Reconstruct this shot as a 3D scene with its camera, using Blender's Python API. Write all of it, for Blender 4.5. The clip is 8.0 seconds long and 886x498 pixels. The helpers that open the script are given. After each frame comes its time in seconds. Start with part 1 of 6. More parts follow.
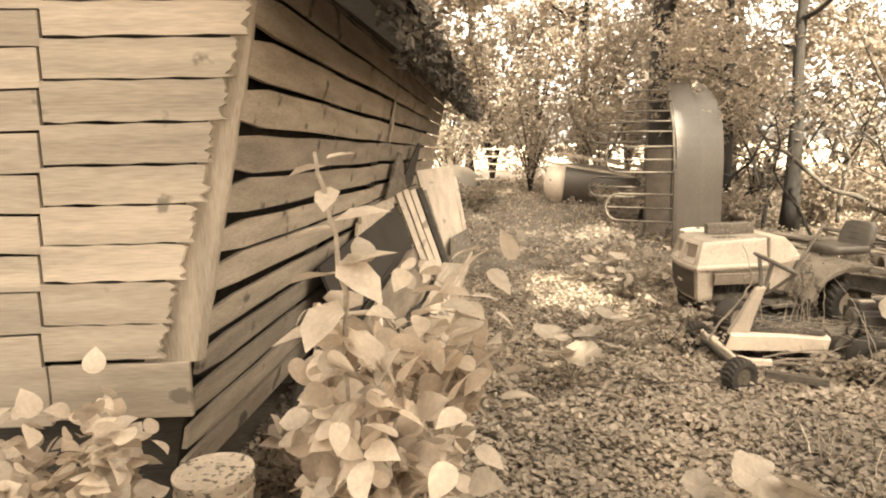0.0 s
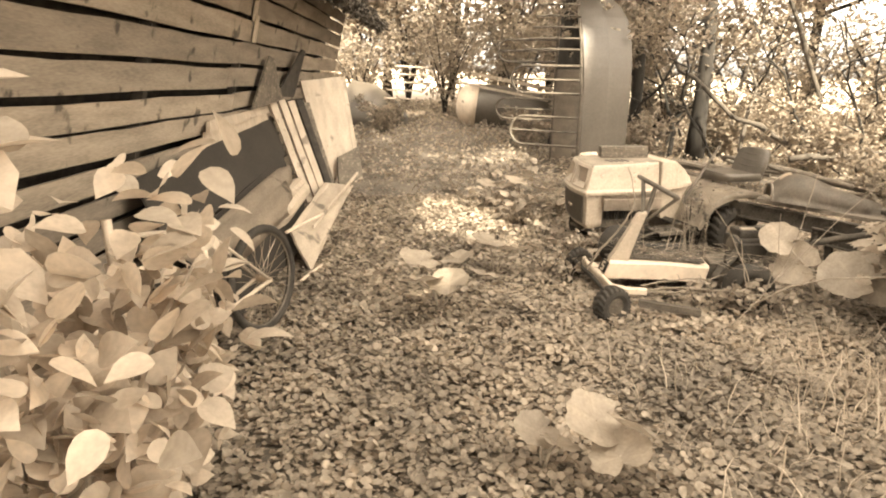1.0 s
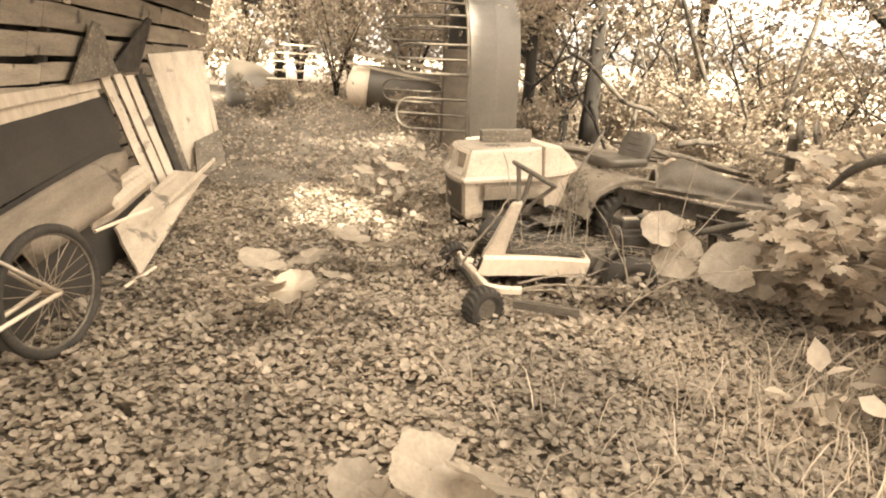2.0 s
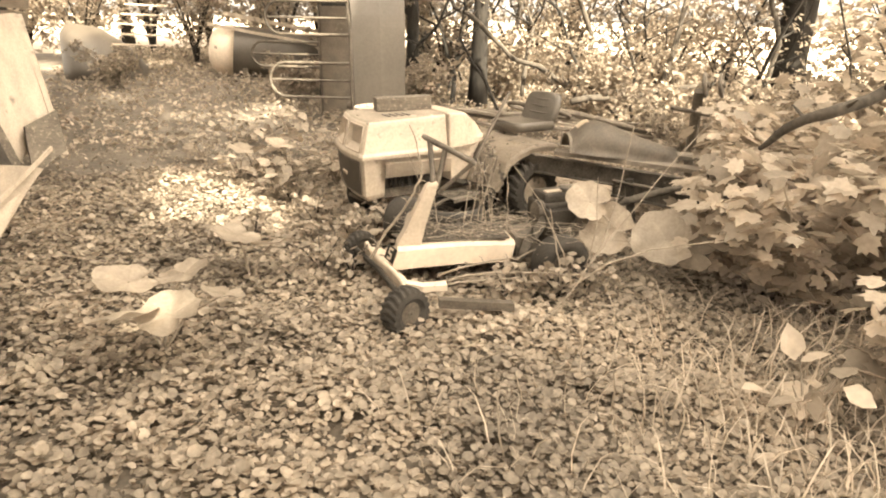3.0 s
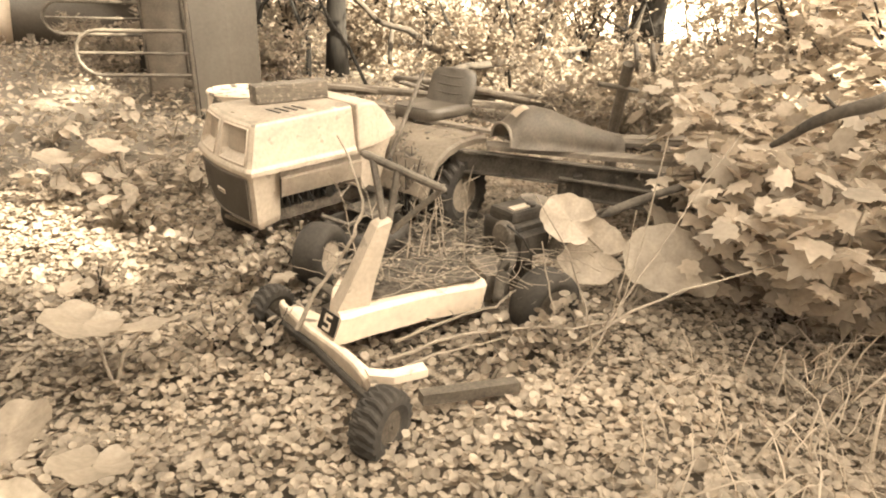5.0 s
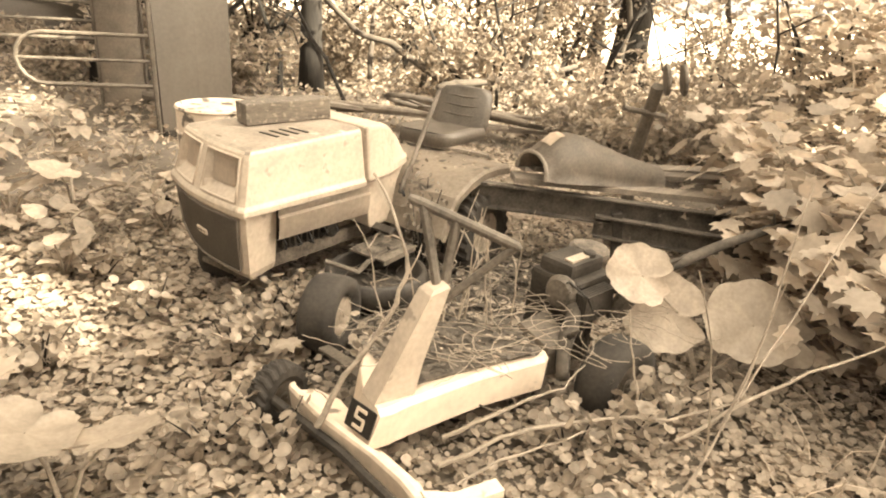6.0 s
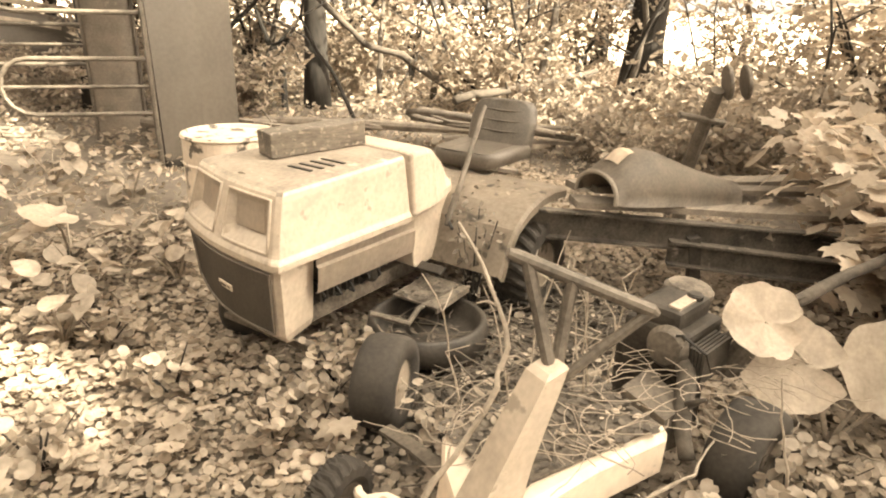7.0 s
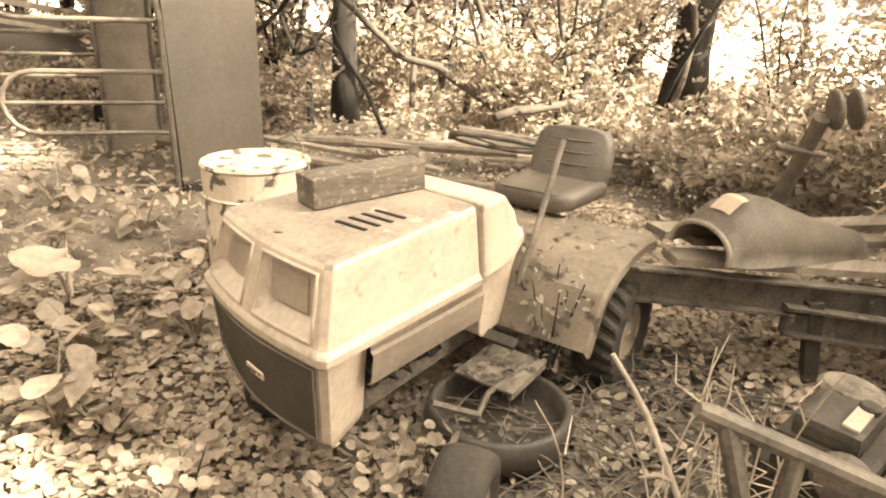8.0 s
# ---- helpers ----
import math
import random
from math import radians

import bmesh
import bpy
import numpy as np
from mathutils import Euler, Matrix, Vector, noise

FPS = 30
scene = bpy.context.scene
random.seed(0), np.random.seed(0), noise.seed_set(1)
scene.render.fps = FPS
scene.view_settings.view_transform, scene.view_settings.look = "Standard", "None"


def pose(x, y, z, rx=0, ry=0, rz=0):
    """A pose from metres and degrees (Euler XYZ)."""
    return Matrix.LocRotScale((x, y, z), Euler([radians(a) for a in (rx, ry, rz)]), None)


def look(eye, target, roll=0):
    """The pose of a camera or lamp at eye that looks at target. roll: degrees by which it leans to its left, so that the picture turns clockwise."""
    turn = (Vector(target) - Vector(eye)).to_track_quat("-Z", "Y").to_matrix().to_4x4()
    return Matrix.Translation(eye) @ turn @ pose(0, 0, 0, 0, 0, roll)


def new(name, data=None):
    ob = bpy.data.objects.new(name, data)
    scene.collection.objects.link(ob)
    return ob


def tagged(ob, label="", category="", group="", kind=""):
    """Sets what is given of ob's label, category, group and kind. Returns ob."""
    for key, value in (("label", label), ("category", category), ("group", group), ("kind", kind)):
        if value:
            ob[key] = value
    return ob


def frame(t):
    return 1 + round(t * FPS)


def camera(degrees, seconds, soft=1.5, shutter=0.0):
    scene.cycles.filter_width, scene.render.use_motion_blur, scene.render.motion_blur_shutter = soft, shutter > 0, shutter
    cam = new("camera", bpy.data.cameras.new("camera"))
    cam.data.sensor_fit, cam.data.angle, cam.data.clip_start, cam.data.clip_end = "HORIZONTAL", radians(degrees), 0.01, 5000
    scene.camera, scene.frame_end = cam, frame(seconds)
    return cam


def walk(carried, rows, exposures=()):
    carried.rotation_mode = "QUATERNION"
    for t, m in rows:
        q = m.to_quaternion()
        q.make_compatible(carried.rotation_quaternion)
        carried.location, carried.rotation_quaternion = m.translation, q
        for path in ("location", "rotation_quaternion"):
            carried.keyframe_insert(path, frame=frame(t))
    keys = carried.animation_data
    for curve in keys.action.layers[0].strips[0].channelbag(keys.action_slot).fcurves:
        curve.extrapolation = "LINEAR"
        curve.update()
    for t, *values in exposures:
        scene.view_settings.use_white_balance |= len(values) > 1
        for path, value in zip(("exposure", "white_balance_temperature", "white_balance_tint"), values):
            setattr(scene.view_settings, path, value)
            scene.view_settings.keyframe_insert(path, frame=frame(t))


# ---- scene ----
cam = camera(68.8, 8.0, soft=2.0)
PATH = [
    (0, (-0.215, -0.246, 1.835), (-0.139, 1.727, 1.516), -0.9),
    (0.5, (0.127, -0.07, 1.742), (0.304, 1.868, 1.282), -1.1),
    (1, (0.349, 0.197, 1.675), (0.629, 2.104, 1.139), 1.3),
    (1.5, (0.643, 0.44, 1.638), (0.898, 2.361, 1.145), 3.7),
    (2, (0.845, 0.715, 1.588), (1.384, 2.556, 1.021), 2.4),
    (2.2, (0.831, 0.851, 1.575), (1.462, 2.659, 0.998), 3.1),
    (3.3, (0.937, 1.585, 1.580), (1.861, 3.210, 0.889), 0.6),
    (3.5, (0.959, 1.716, 1.575), (1.935, 3.319, 0.885), 1.0),
    (4, (0.974, 1.994, 1.592), (2.082, 3.483, 0.848), 2.7),
    (4.5, (0.949, 2.402, 1.599), (2.243, 3.725, 0.842), 2.2),
    (5, (1.004, 2.749, 1.608), (2.261, 4.097, 0.83), 1.9),
    (5.2, (1.074, 2.928, 1.632), (2.325, 4.312, 0.913), 1.7),
    (6.3, (1.186, 3.682, 1.495), (2.595, 4.896, 0.76), 4.4),
    (6.5, (1.211, 3.785, 1.498), (2.627, 4.992, 0.763), 4.2),
    (7, (1.344, 4.069, 1.479), (2.731, 5.326, 0.774), 1.5),
    (7.5, (1.514, 4.366, 1.5), (2.881, 5.662, 0.827), 1.8),
    (8, (1.618, 4.649, 1.509), (2.981, 5.938, 0.814), 2.0),
]
walk(cam, [(t, look(eye, target, roll)) for t, eye, target, roll in PATH],
     exposures=[(0.0, 3.40, 6450, 9), (2.0, 3.56, 6500, 9), (4.5, 3.71, 6550, 9), (8.0, 3.78, 6650, 9)])

# ---- world, sun ----
SUN_AZ, SUN_EL = radians(170), radians(43)      # azimuth clockwise from +y
world = bpy.data.worlds.new("sky")
scene.world = world
world.use_nodes = True
wn, wl = world.node_tree.nodes, world.node_tree.links
sky = wn.new("ShaderNodeTexSky")
sky.sky_type, sky.sun_disc = "NISHITA", False
sky.sun_elevation, sky.sun_rotation = SUN_EL, SUN_AZ
sky.air_density, sky.dust_density = 1.0, 3.0
grey = wn.new("ShaderNodeRGBToBW")
warm = wn.new("ShaderNodeMix")
warm.data_type, warm.blend_type = "RGBA", "MULTIPLY"
warm.inputs[0].default_value = 1.0
warm.inputs[7].default_value = (1.0, 0.87, 0.70, 1)
bg = wn["Background"]
bg.inputs[1].default_value = 0.15
wl.new(sky.outputs[0], grey.inputs[0])
wl.new(grey.outputs[0], warm.inputs[6])
wl.new(warm.outputs[2], bg.inputs[0])

sun = new("sun", bpy.data.lights.new("sun", "SUN"))
sun.data.energy, sun.data.angle, sun.data.color = 2.6, radians(0.6), (1.0, 0.87, 0.66)
SUN_DIR = Vector((math.sin(SUN_AZ) * math.cos(SUN_EL), math.cos(SUN_AZ) * math.cos(SUN_EL), math.sin(SUN_EL)))
sun.matrix_world = look(SUN_DIR * 40, (0, 0, 0))

# ---- materials ----
def tone(v, warmth=1.0):
    """The muted warm colour of brightness v that everything in this place has."""
    return (v, v * (1 - 0.16 * warmth), v * (1 - 0.34 * warmth), 1)


def material(name, dark, light, rough=0.7, metal=0.0, scale=6.0, grain=60.0, stretch=(1, 1, 1), bump=0.2, spots=None, per_object=0.0, per_island=0.0, through_light=0.0, warmth=1.0):
    m = bpy.data.materials.new(name)
    m.use_nodes = True
    n, l = m.node_tree.nodes, m.node_tree.links
    b = n["Principled BSDF"]
    b.inputs["Roughness"].default_value, b.inputs["Metallic"].default_value = rough, metal
    co = n.new("ShaderNodeTexCoord")
    mp = n.new("ShaderNodeMapping")
    mp.inputs["Scale"].default_value = stretch
    l.new(co.outputs["Object"], mp.inputs[0])
    big, fine = n.new("ShaderNodeTexNoise"), n.new("ShaderNodeTexNoise")
    big.inputs["Scale"].default_value, fine.inputs["Scale"].default_value = scale, grain
    big.inputs["Detail"].default_value, fine.inputs["Detail"].default_value = 5, 3
    l.new(mp.outputs[0], big.inputs["Vector"])
    l.new(mp.outputs[0], fine.inputs["Vector"])
    add = n.new("ShaderNodeMath")
    add.operation = "MULTIPLY_ADD"
    add.inputs[1].default_value = 0.45
    l.new(fine.outputs[0], add.inputs[0])
    half = n.new("ShaderNodeMath")
    half.operation = "MULTIPLY"
    half.inputs[1].default_value = 0.65
    l.new(big.outputs[0], half.inputs[0])
    l.new(half.outputs[0], add.inputs[2])
    ramp = n.new("ShaderNodeValToRGB")
    ramp.color_ramp.elements[0].position, ramp.color_ramp.elements[1].position = 0.38, 0.72
    ramp.color_ramp.elements[0].color, ramp.color_ramp.elements[1].color = tone(dark, warmth), tone(light, warmth)
    l.new(add.outputs[0], ramp.inputs[0])
    colour = ramp.outputs[0]
    if spots:
        value, size, share = spots
        sp = n.new("ShaderNodeTexNoise")
        sp.inputs["Scale"].default_value, sp.inputs["Detail"].default_value = size, 8
        l.new(co.outputs["Object"], sp.inputs["Vector"])
        sr = n.new("ShaderNodeValToRGB")
        sr.color_ramp.elements[0].position, sr.color_ramp.elements[1].position = 1 - share, min(1, 1.06 - share)
        l.new(sp.outputs[0], sr.inputs[0])
        mx = n.new("ShaderNodeMix")
        mx.data_type = "RGBA"
        l.new(sr.outputs[0], mx.inputs[0])
        l.new(colour, mx.inputs[6])
        mx.inputs[7].default_value = tone(value, warmth)
        colour = mx.outputs[2]
    if per_object or per_island:
        src = n.new("ShaderNodeObjectInfo").outputs["Random"] if per_object else n.new("ShaderNodeNewGeometry").outputs["Random Per Island"]
        amount = per_object or per_island
        rng = n.new("ShaderNodeMapRange")
        rng.inputs["To Min"].default_value, rng.inputs["To Max"].default_value = 1 - amount, 1 + amount * 0.6
        l.new(src, rng.inputs[0])
        hs = n.new("ShaderNodeHueSaturation")
        l.new(rng.outputs[0], hs.inputs["Value"])
        l.new(colour, hs.inputs["Color"])
        colour = hs.outputs[0]
    l.new(colour, b.inputs["Base Color"])
    if bump:
        bp = n.new("ShaderNodeBump")
        bp.inputs["Strength"].default_value, bp.inputs["Distance"].default_value = bump, 0.01
        l.new(add.outputs[0], bp.inputs["Height"])
        l.new(bp.outputs[0], b.inputs["Normal"])
    if through_light:
        tr = n.new("ShaderNodeBsdfTranslucent")
        l.new(colour, tr.inputs[0])
        ms = n.new("ShaderNodeMixShader")
        ms.inputs[0].default_value = through_light
        l.new(b.outputs[0], ms.inputs[1])
        l.new(tr.outputs[0], ms.inputs[2])
        l.new(ms.outputs[0], n["Material Output"].inputs[0])
    return m


M_SOIL = material("soil", 0.08, 0.19, 0.95, scale=3, grain=25, bump=0.6)
M_FIELD = material("dry_grass_field", 0.45, 0.62, 0.9, scale=0.4, grain=6)
M_PLANK = material("weathered_plank", 0.30, 0.52, 0.8, scale=4, grain=45, stretch=(0.25, 3, 3), bump=0.35, spots=(0.20, 6, 0.34), per_object=0.24)
# The gable's weathered boards again, darkened for the shade on the long wall.
M_PLANK_SIDE = material("shaded_weathered_plank", 0.20, 0.38, 0.85, scale=4, grain=45, stretch=(3, 0.25, 3), bump=0.4, spots=(0.09, 5, 0.38), per_object=0.28)
M_POST = material("weathered_post", 0.22, 0.42, 0.85, scale=4, grain=45, stretch=(3, 3, 0.3), bump=0.4)
M_ROOF = material("mossy_roof_shingle", 0.03, 0.12, 0.95, scale=5, grain=40, bump=0.8)
# Old dark boards; near-black so it also carries the shade inside the barn.
M_DARKWOOD_AND_SHADE = material("dark_wood_and_barn_shade", 0.02, 0.06, 0.9, scale=4, grain=40, stretch=(0.4, 3, 3))
M_CREAM = material("faded_cream_paint", 0.34, 0.52, 0.45, scale=4, grain=40, bump=0.06, spots=(0.30, 16, 0.37))
M_HOODTOP = material("dirt_covered_cream_paint", 0.17, 0.33, 0.75, scale=5, grain=50, bump=0.15, spots=(0.46, 6, 0.38))
M_DUSTY = material("dusty_cream_plastic", 0.44, 0.60, 0.6, scale=7, grain=50, bump=0.05, spots=(0.32, 8, 0.36))
M_WHITE = material("dirty_white_paint", 0.52, 0.72, 0.55, scale=4, grain=30, bump=0.08, spots=(0.2, 9, 0.36))
M_DRUM = material("rust_spotted_white_paint", 0.50, 0.70, 0.55, scale=4, grain=30, bump=0.1, spots=(0.10, 11, 0.45))
M_GREYPAINT = material("dull_grey_green_paint", 0.07, 0.108, 0.5, scale=2, grain=30, bump=0.06, spots=(0.07, 6, 0.33))
M_CHANNEL = material("dusty_rusted_channel", 0.03, 0.12, 0.9, scale=9, grain=70, bump=0.4, spots=(0.22, 12, 0.36))
M_FENDER = material("rust_stained_cream_paint", 0.24, 0.42, 0.6, scale=6, grain=50, bump=0.15, spots=(0.09, 7, 0.41))
M_RUST = material("rusty_dusty_plate", 0.05, 0.20, 0.9, scale=14, grain=80, bump=0.4)
M_DECK = material("dusty_black_deck_paint", 0.022, 0.06, 0.6, scale=9, grain=60, bump=0.2)
M_STEEL = material("rusty_steel", 0.06, 0.17, 0.6, metal=0.3, scale=8, grain=70, bump=0.25)
M_DARKSTEEL = material("dark_oily_steel", 0.018, 0.065, 0.6, metal=0.3, scale=8, grain=70, bump=0.25)
M_RIM = material("dusty_wheel_rim", 0.25, 0.42, 0.6, scale=8, grain=60, bump=0.1, spots=(0.12, 9, 0.42))
M_RUBBER = material("dusty_rubber", 0.018, 0.05, 0.85, scale=6, grain=60, bump=0.2)
M_VINYL = material("cracked_seat_vinyl", 0.06, 0.13, 0.5, scale=5, grain=80, bump=0.15)
M_BLACK = material("black_plastic", 0.008, 0.018, 0.5, scale=5, grain=80, bump=0.1)
M_CHUTE = material("dusty_plastic_and_sunlit_sheet", 0.13, 0.24, 0.55, scale=6, grain=60, bump=0.08, spots=(0.30, 7, 0.36))
M_MOSSY = material("mossy_white_plastic", 0.42, 0.62, 0.6, scale=6, grain=40, bump=0.2, spots=(0.12, 34, 0.44))
M_GRILLE = material("dark_grille_plastic", 0.11, 0.17, 0.6, scale=5, grain=80, bump=0.1)
M_CHROME = material("dull_bright_metal", 0.5, 0.65, 0.35, metal=0.8, scale=8, grain=60, bump=0.05)
M_BEAM = material("old_sawn_timber", 0.07, 0.18, 0.9, scale=5, grain=50, stretch=(0.6, 2, 2), bump=0.6, spots=(0.26, 34, 0.42))
M_TIMBER = material("grey_scrap_timber", 0.10, 0.24, 0.9, scale=5, grain=50, stretch=(0.3, 3, 3), bump=0.5, per_object=0.3)
M_BARK = material("dark_bark", 0.009, 0.036, 0.95, scale=5, grain=35, stretch=(1, 1, 0.3), bump=0.9)
M_LIMB = material("grey_limb_bark", 0.035, 0.10, 0.95, scale=7, grain=45, bump=0.9)
M_TWIG = material("pale_twig", 0.20, 0.40, 0.85, scale=8, grain=60)
M_LEAF = material("bush_leaf", 0.36, 0.56, 0.6, scale=6, grain=40, bump=0.15, per_island=0.4, through_light=0.42)
M_BIGLEAF = material("broad_leaf", 0.43, 0.63, 0.55, scale=11, grain=60, bump=0.35, per_island=0.32, through_light=0.3)
M_BROAD = material("large_crinkled_leaf", 0.30, 0.47, 0.55, scale=11, grain=60, bump=0.35, per_object=0.2, through_light=0.3)
# The broad dark blotches in this leaf tone also stand for shadow patches.
M_COVER = material("ground_leaf", 0.22, 0.56, 0.65, scale=1.1, grain=30, bump=0.1, per_island=0.28, through_light=0.35)
M_LITTER = material("dead_brown_leaf", 0.05, 0.16, 0.85, scale=4, grain=40, bump=0.1, per_island=0.45)
M_GRASS = material("pale_grass", 0.42, 0.64, 0.7, scale=3, grain=30, per_island=0.4, through_light=0.3)
M_CROWN = material("tree_leaf", 0.27, 0.47, 0.65, scale=0.8, grain=10, bump=0.0, per_island=0.35, through_light=0.5)

# ---- helpers for meshes ----
def part(name, bm, mat, parent=None, label="", smooth=False):
    me = bpy.data.meshes.new(name)
    bm.to_mesh(me)
    bm.free()
    me.materials.append(mat)
    if smooth:
        me.shade_smooth()
    ob = new(name, me)
    if parent:
        ob.parent = parent
    return tagged(ob, label)


def thing(name, m, label, category, group="", kind=""):
    ob = new(name)
    ob.matrix_world = m
    return tagged(ob, label, category, group, kind)


def box(bm, size, at=(0, 0, 0), rot=(0, 0, 0), bevel=0.0, taper=1.0):
    """A bevelled block of full size, its centre at at; taper narrows its top."""
    r = bmesh.ops.create_cube(bm, size=1)
    vs = r["verts"]
    for v in vs:
        k = taper if v.co.z > 0 else 1.0
        v.co = Vector((v.co.x * size[0] * k, v.co.y * size[1] * k, v.co.z * size[2]))
    if bevel:
        es = list({e for v in vs for e in v.link_edges})
        out = bmesh.ops.bevel(bm, geom=es, offset=bevel, segments=2, affect="EDGES", profile=0.6)
        vs = list({v for f in out["faces"] for v in f.verts} | {v for v in vs if v.is_valid})
    bmesh.ops.transform(bm, matrix=pose(*at, *rot), verts=vs)
    return bm


def sweep(bm, pts, radii, sides=8, closed=False):
    """A round bar along a polyline."""
    pts = [Vector(p) for p in pts]
    if not hasattr(radii, "__len__"):
        radii = [radii] * len(pts)
    rings, n, up = [], len(pts), None
    for i, p in enumerate(pts):
        a, b = pts[(i - 1) % n] if (closed or i) else p, pts[(i + 1) % n] if (closed or i < n - 1) else p
        d = (b - a).normalized()
        if up is None:
            up = d.orthogonal().normalized()
        up = (up - d * up.dot(d)).normalized()
        side = d.cross(up)
        rings.append([bm.verts.new(p + (up * math.cos(k * math.tau / sides) + side * math.sin(k * math.tau / sides)) * radii[i]) for k in range(sides)])
    for i in range(n if closed else n - 1):
        a, b = rings[i], rings[(i + 1) % n]
        for k in range(sides):
            bm.faces.new((a[k], a[(k + 1) % sides], b[(k + 1) % sides], b[k]))
    if not closed:
        bm.faces.new(rings[0][::-1])
        bm.faces.new(rings[-1])
    return bm


def lathe(bm, profile, at=(0, 0, 0), rot=(0, 0, 0), sides=32):
    """Turns rows of (radius, height) about the z axis."""
    rings = []
    for r, z in profile:
        rings.append([bm.verts.new((r * math.cos(k * math.tau / sides), r * math.sin(k * math.tau / sides), z)) for k in range(sides)])
    for a, b in zip(rings, rings[1:]):
        for k in range(sides):
            bm.faces.new((a[k], a[(k + 1) % sides], b[(k + 1) % sides], b[k]))
    for ring, flip in ((rings[0], True), (rings[-1], False)):
        bm.faces.new(ring[::-1] if flip else ring)
    bmesh.ops.transform(bm, matrix=pose(*at, *rot), verts=[v for r in rings for v in r])
    return bm


def loft(bm, rings, cap=True):
    """Skins closed rings of equal length."""
    vs = [[bm.verts.new(p) for p in ring] for ring in rings]
    n = len(vs[0])
    for a, b in zip(vs, vs[1:]):
        for k in range(n):
            bm.faces.new((a[k], a[(k + 1) % n], b[(k + 1) % n], b[k]))
    if cap:
        bm.faces.new(vs[0][::-1])
        bm.faces.new(vs[-1])
    bmesh.ops.recalc_face_normals(bm, faces=bm.faces)
    return bm


def sheet(bm, grid, thick=0.004):
    """A bent sheet from rows of points, with thickness."""
    vs = [[bm.verts.new(p) for p in row] for row in grid]
    fs = []
    for a, b in zip(vs, vs[1:]):
        for k in range(len(a) - 1):
            fs.append(bm.faces.new((a[k], a[k + 1], b[k + 1], b[k])))
    bmesh.ops.solidify(bm, geom=fs, thickness=thick)
    return bm


def ground_z(x, y):
    d = y - 6.8
    v = 0.05 * (math.sqrt(d * d + 1) + d)
    return 0.8 * math.tanh(v / 0.8) - 0.05


LEAF_ROUND = ([(0, 0, 0), (0.34, 0.12, 0.05), (0.5, 0.5, 0.08), (0.32, 0.88, 0.03), (0, 1, -0.06), (-0.32, 0.88, 0.03), (-0.5, 0.5, 0.08), (-0.34, 0.12, 0.05), (0, 0.5, 0)],
              [(0, 1, 2, 8), (8, 2, 3, 4), (8, 4, 5, 6), (0, 8, 6, 7)])
LEAF_KIDNEY = ([(0, 0.14, 0), (0.2, 0.0, 0.05), (0.48, 0.16, 0.10), (0.56, 0.5, 0.10), (0.36, 0.84, 0.06), (0, 0.98, 0.0), (-0.36, 0.84, 0.06), (-0.56, 0.5, 0.10), (-0.48, 0.16, 0.10), (-0.2, 0.0, 0.05), (0, 0.45, -0.04)],
               [(10, 0, 1, 2), (10, 2, 3), (10, 3, 4), (10, 4, 5), (10, 5, 6), (10, 6, 7), (10, 7, 8), (10, 8, 9, 0)])
LEAF_BROAD = ([(0, 0, 0), (0.16, 0.02, 0.03), (0.31, 0.14, 0.07), (0.38, 0.32, 0.08), (0.35, 0.52, 0.06), (0.26, 0.70, 0.02), (0.13, 0.86, -0.05), (0, 1.02, -0.14), (-0.13, 0.86, -0.05), (-0.26, 0.70, 0.02), (-0.35, 0.52, 0.06), (-0.38, 0.32, 0.08), (-0.31, 0.14, 0.07), (-0.16, 0.02, 0.03), (0, 0.3, 0.0), (0, 0.65, -0.03)],
              [(0, 1, 2, 14), (14, 2, 3), (14, 3, 4, 15), (15, 4, 5), (15, 5, 6, 7), (15, 7, 8, 9), (15, 9, 10), (14, 15, 10, 11), (14, 11, 12), (0, 14, 12, 13)])
LEAF_OVAL = ([(0, 0, 0), (0.33, 0.3, 0.06), (0.28, 0.65, 0.04), (0, 1, -0.08), (-0.28, 0.65, 0.04), (-0.33, 0.3, 0.06), (0, 0.5, -0.02)],
             [(0, 1, 6), (1, 2, 6), (2, 3, 6), (3, 4, 6), (4, 5, 6), (5, 0, 6)])
LEAF_LOBED = ([(0, 0, 0), (0.16, -0.07, 0.02), (0.46, 0.06, 0.03), (0.40, 0.25, 0.05), (0.67, 0.46, 0.0), (0.45, 0.52, 0.04), (0.40, 0.72, 0.0), (0.20, 0.66, 0.04), (0.0, 1.05, -0.08), (-0.20, 0.66, 0.04), (-0.40, 0.72, 0.0), (-0.45, 0.52, 0.04), (-0.67, 0.46, 0.0), (-0.40, 0.25, 0.05), (-0.46, 0.06, 0.03), (-0.16, -0.07, 0.02), (0, 0.36, -0.03)],
              [(16, 0, 1, 2), (16, 2, 3), (16, 3, 4, 5), (16, 5, 6, 7), (16, 7, 8, 9), (16, 9, 10, 11), (16, 11, 12, 13), (16, 13, 14), (16, 14, 15, 0)])
LEAF_CLUMP = ([(0, 0, 0), (0.3, 0.35, 0.1), (0.05, 0.9, 0.0), (-0.25, 0.4, 0.05), (0.5, 0.1, -0.3), (0.75, 0.5, -0.1), (0.3, 0.15, 0.1), (-0.5, -0.1, 0.2), (-0.6, 0.4, 0.4), (-0.2, 0.2, 0.3)],
              [(0, 1, 2, 3), (0, 4, 5, 6), (0, 7, 8, 9)])
GRASS_BLADE = ([(-0.014, 0, 0), (0.014, 0, 0), (0.013, 0.12, 0.45), (-0.013, 0.12, 0.45), (0.009, 0.42, 0.80), (-0.009, 0.42, 0.80), (0, 0.85, 0.86)],
               [(0, 1, 2, 3), (3, 2, 4, 5), (5, 4, 6)])


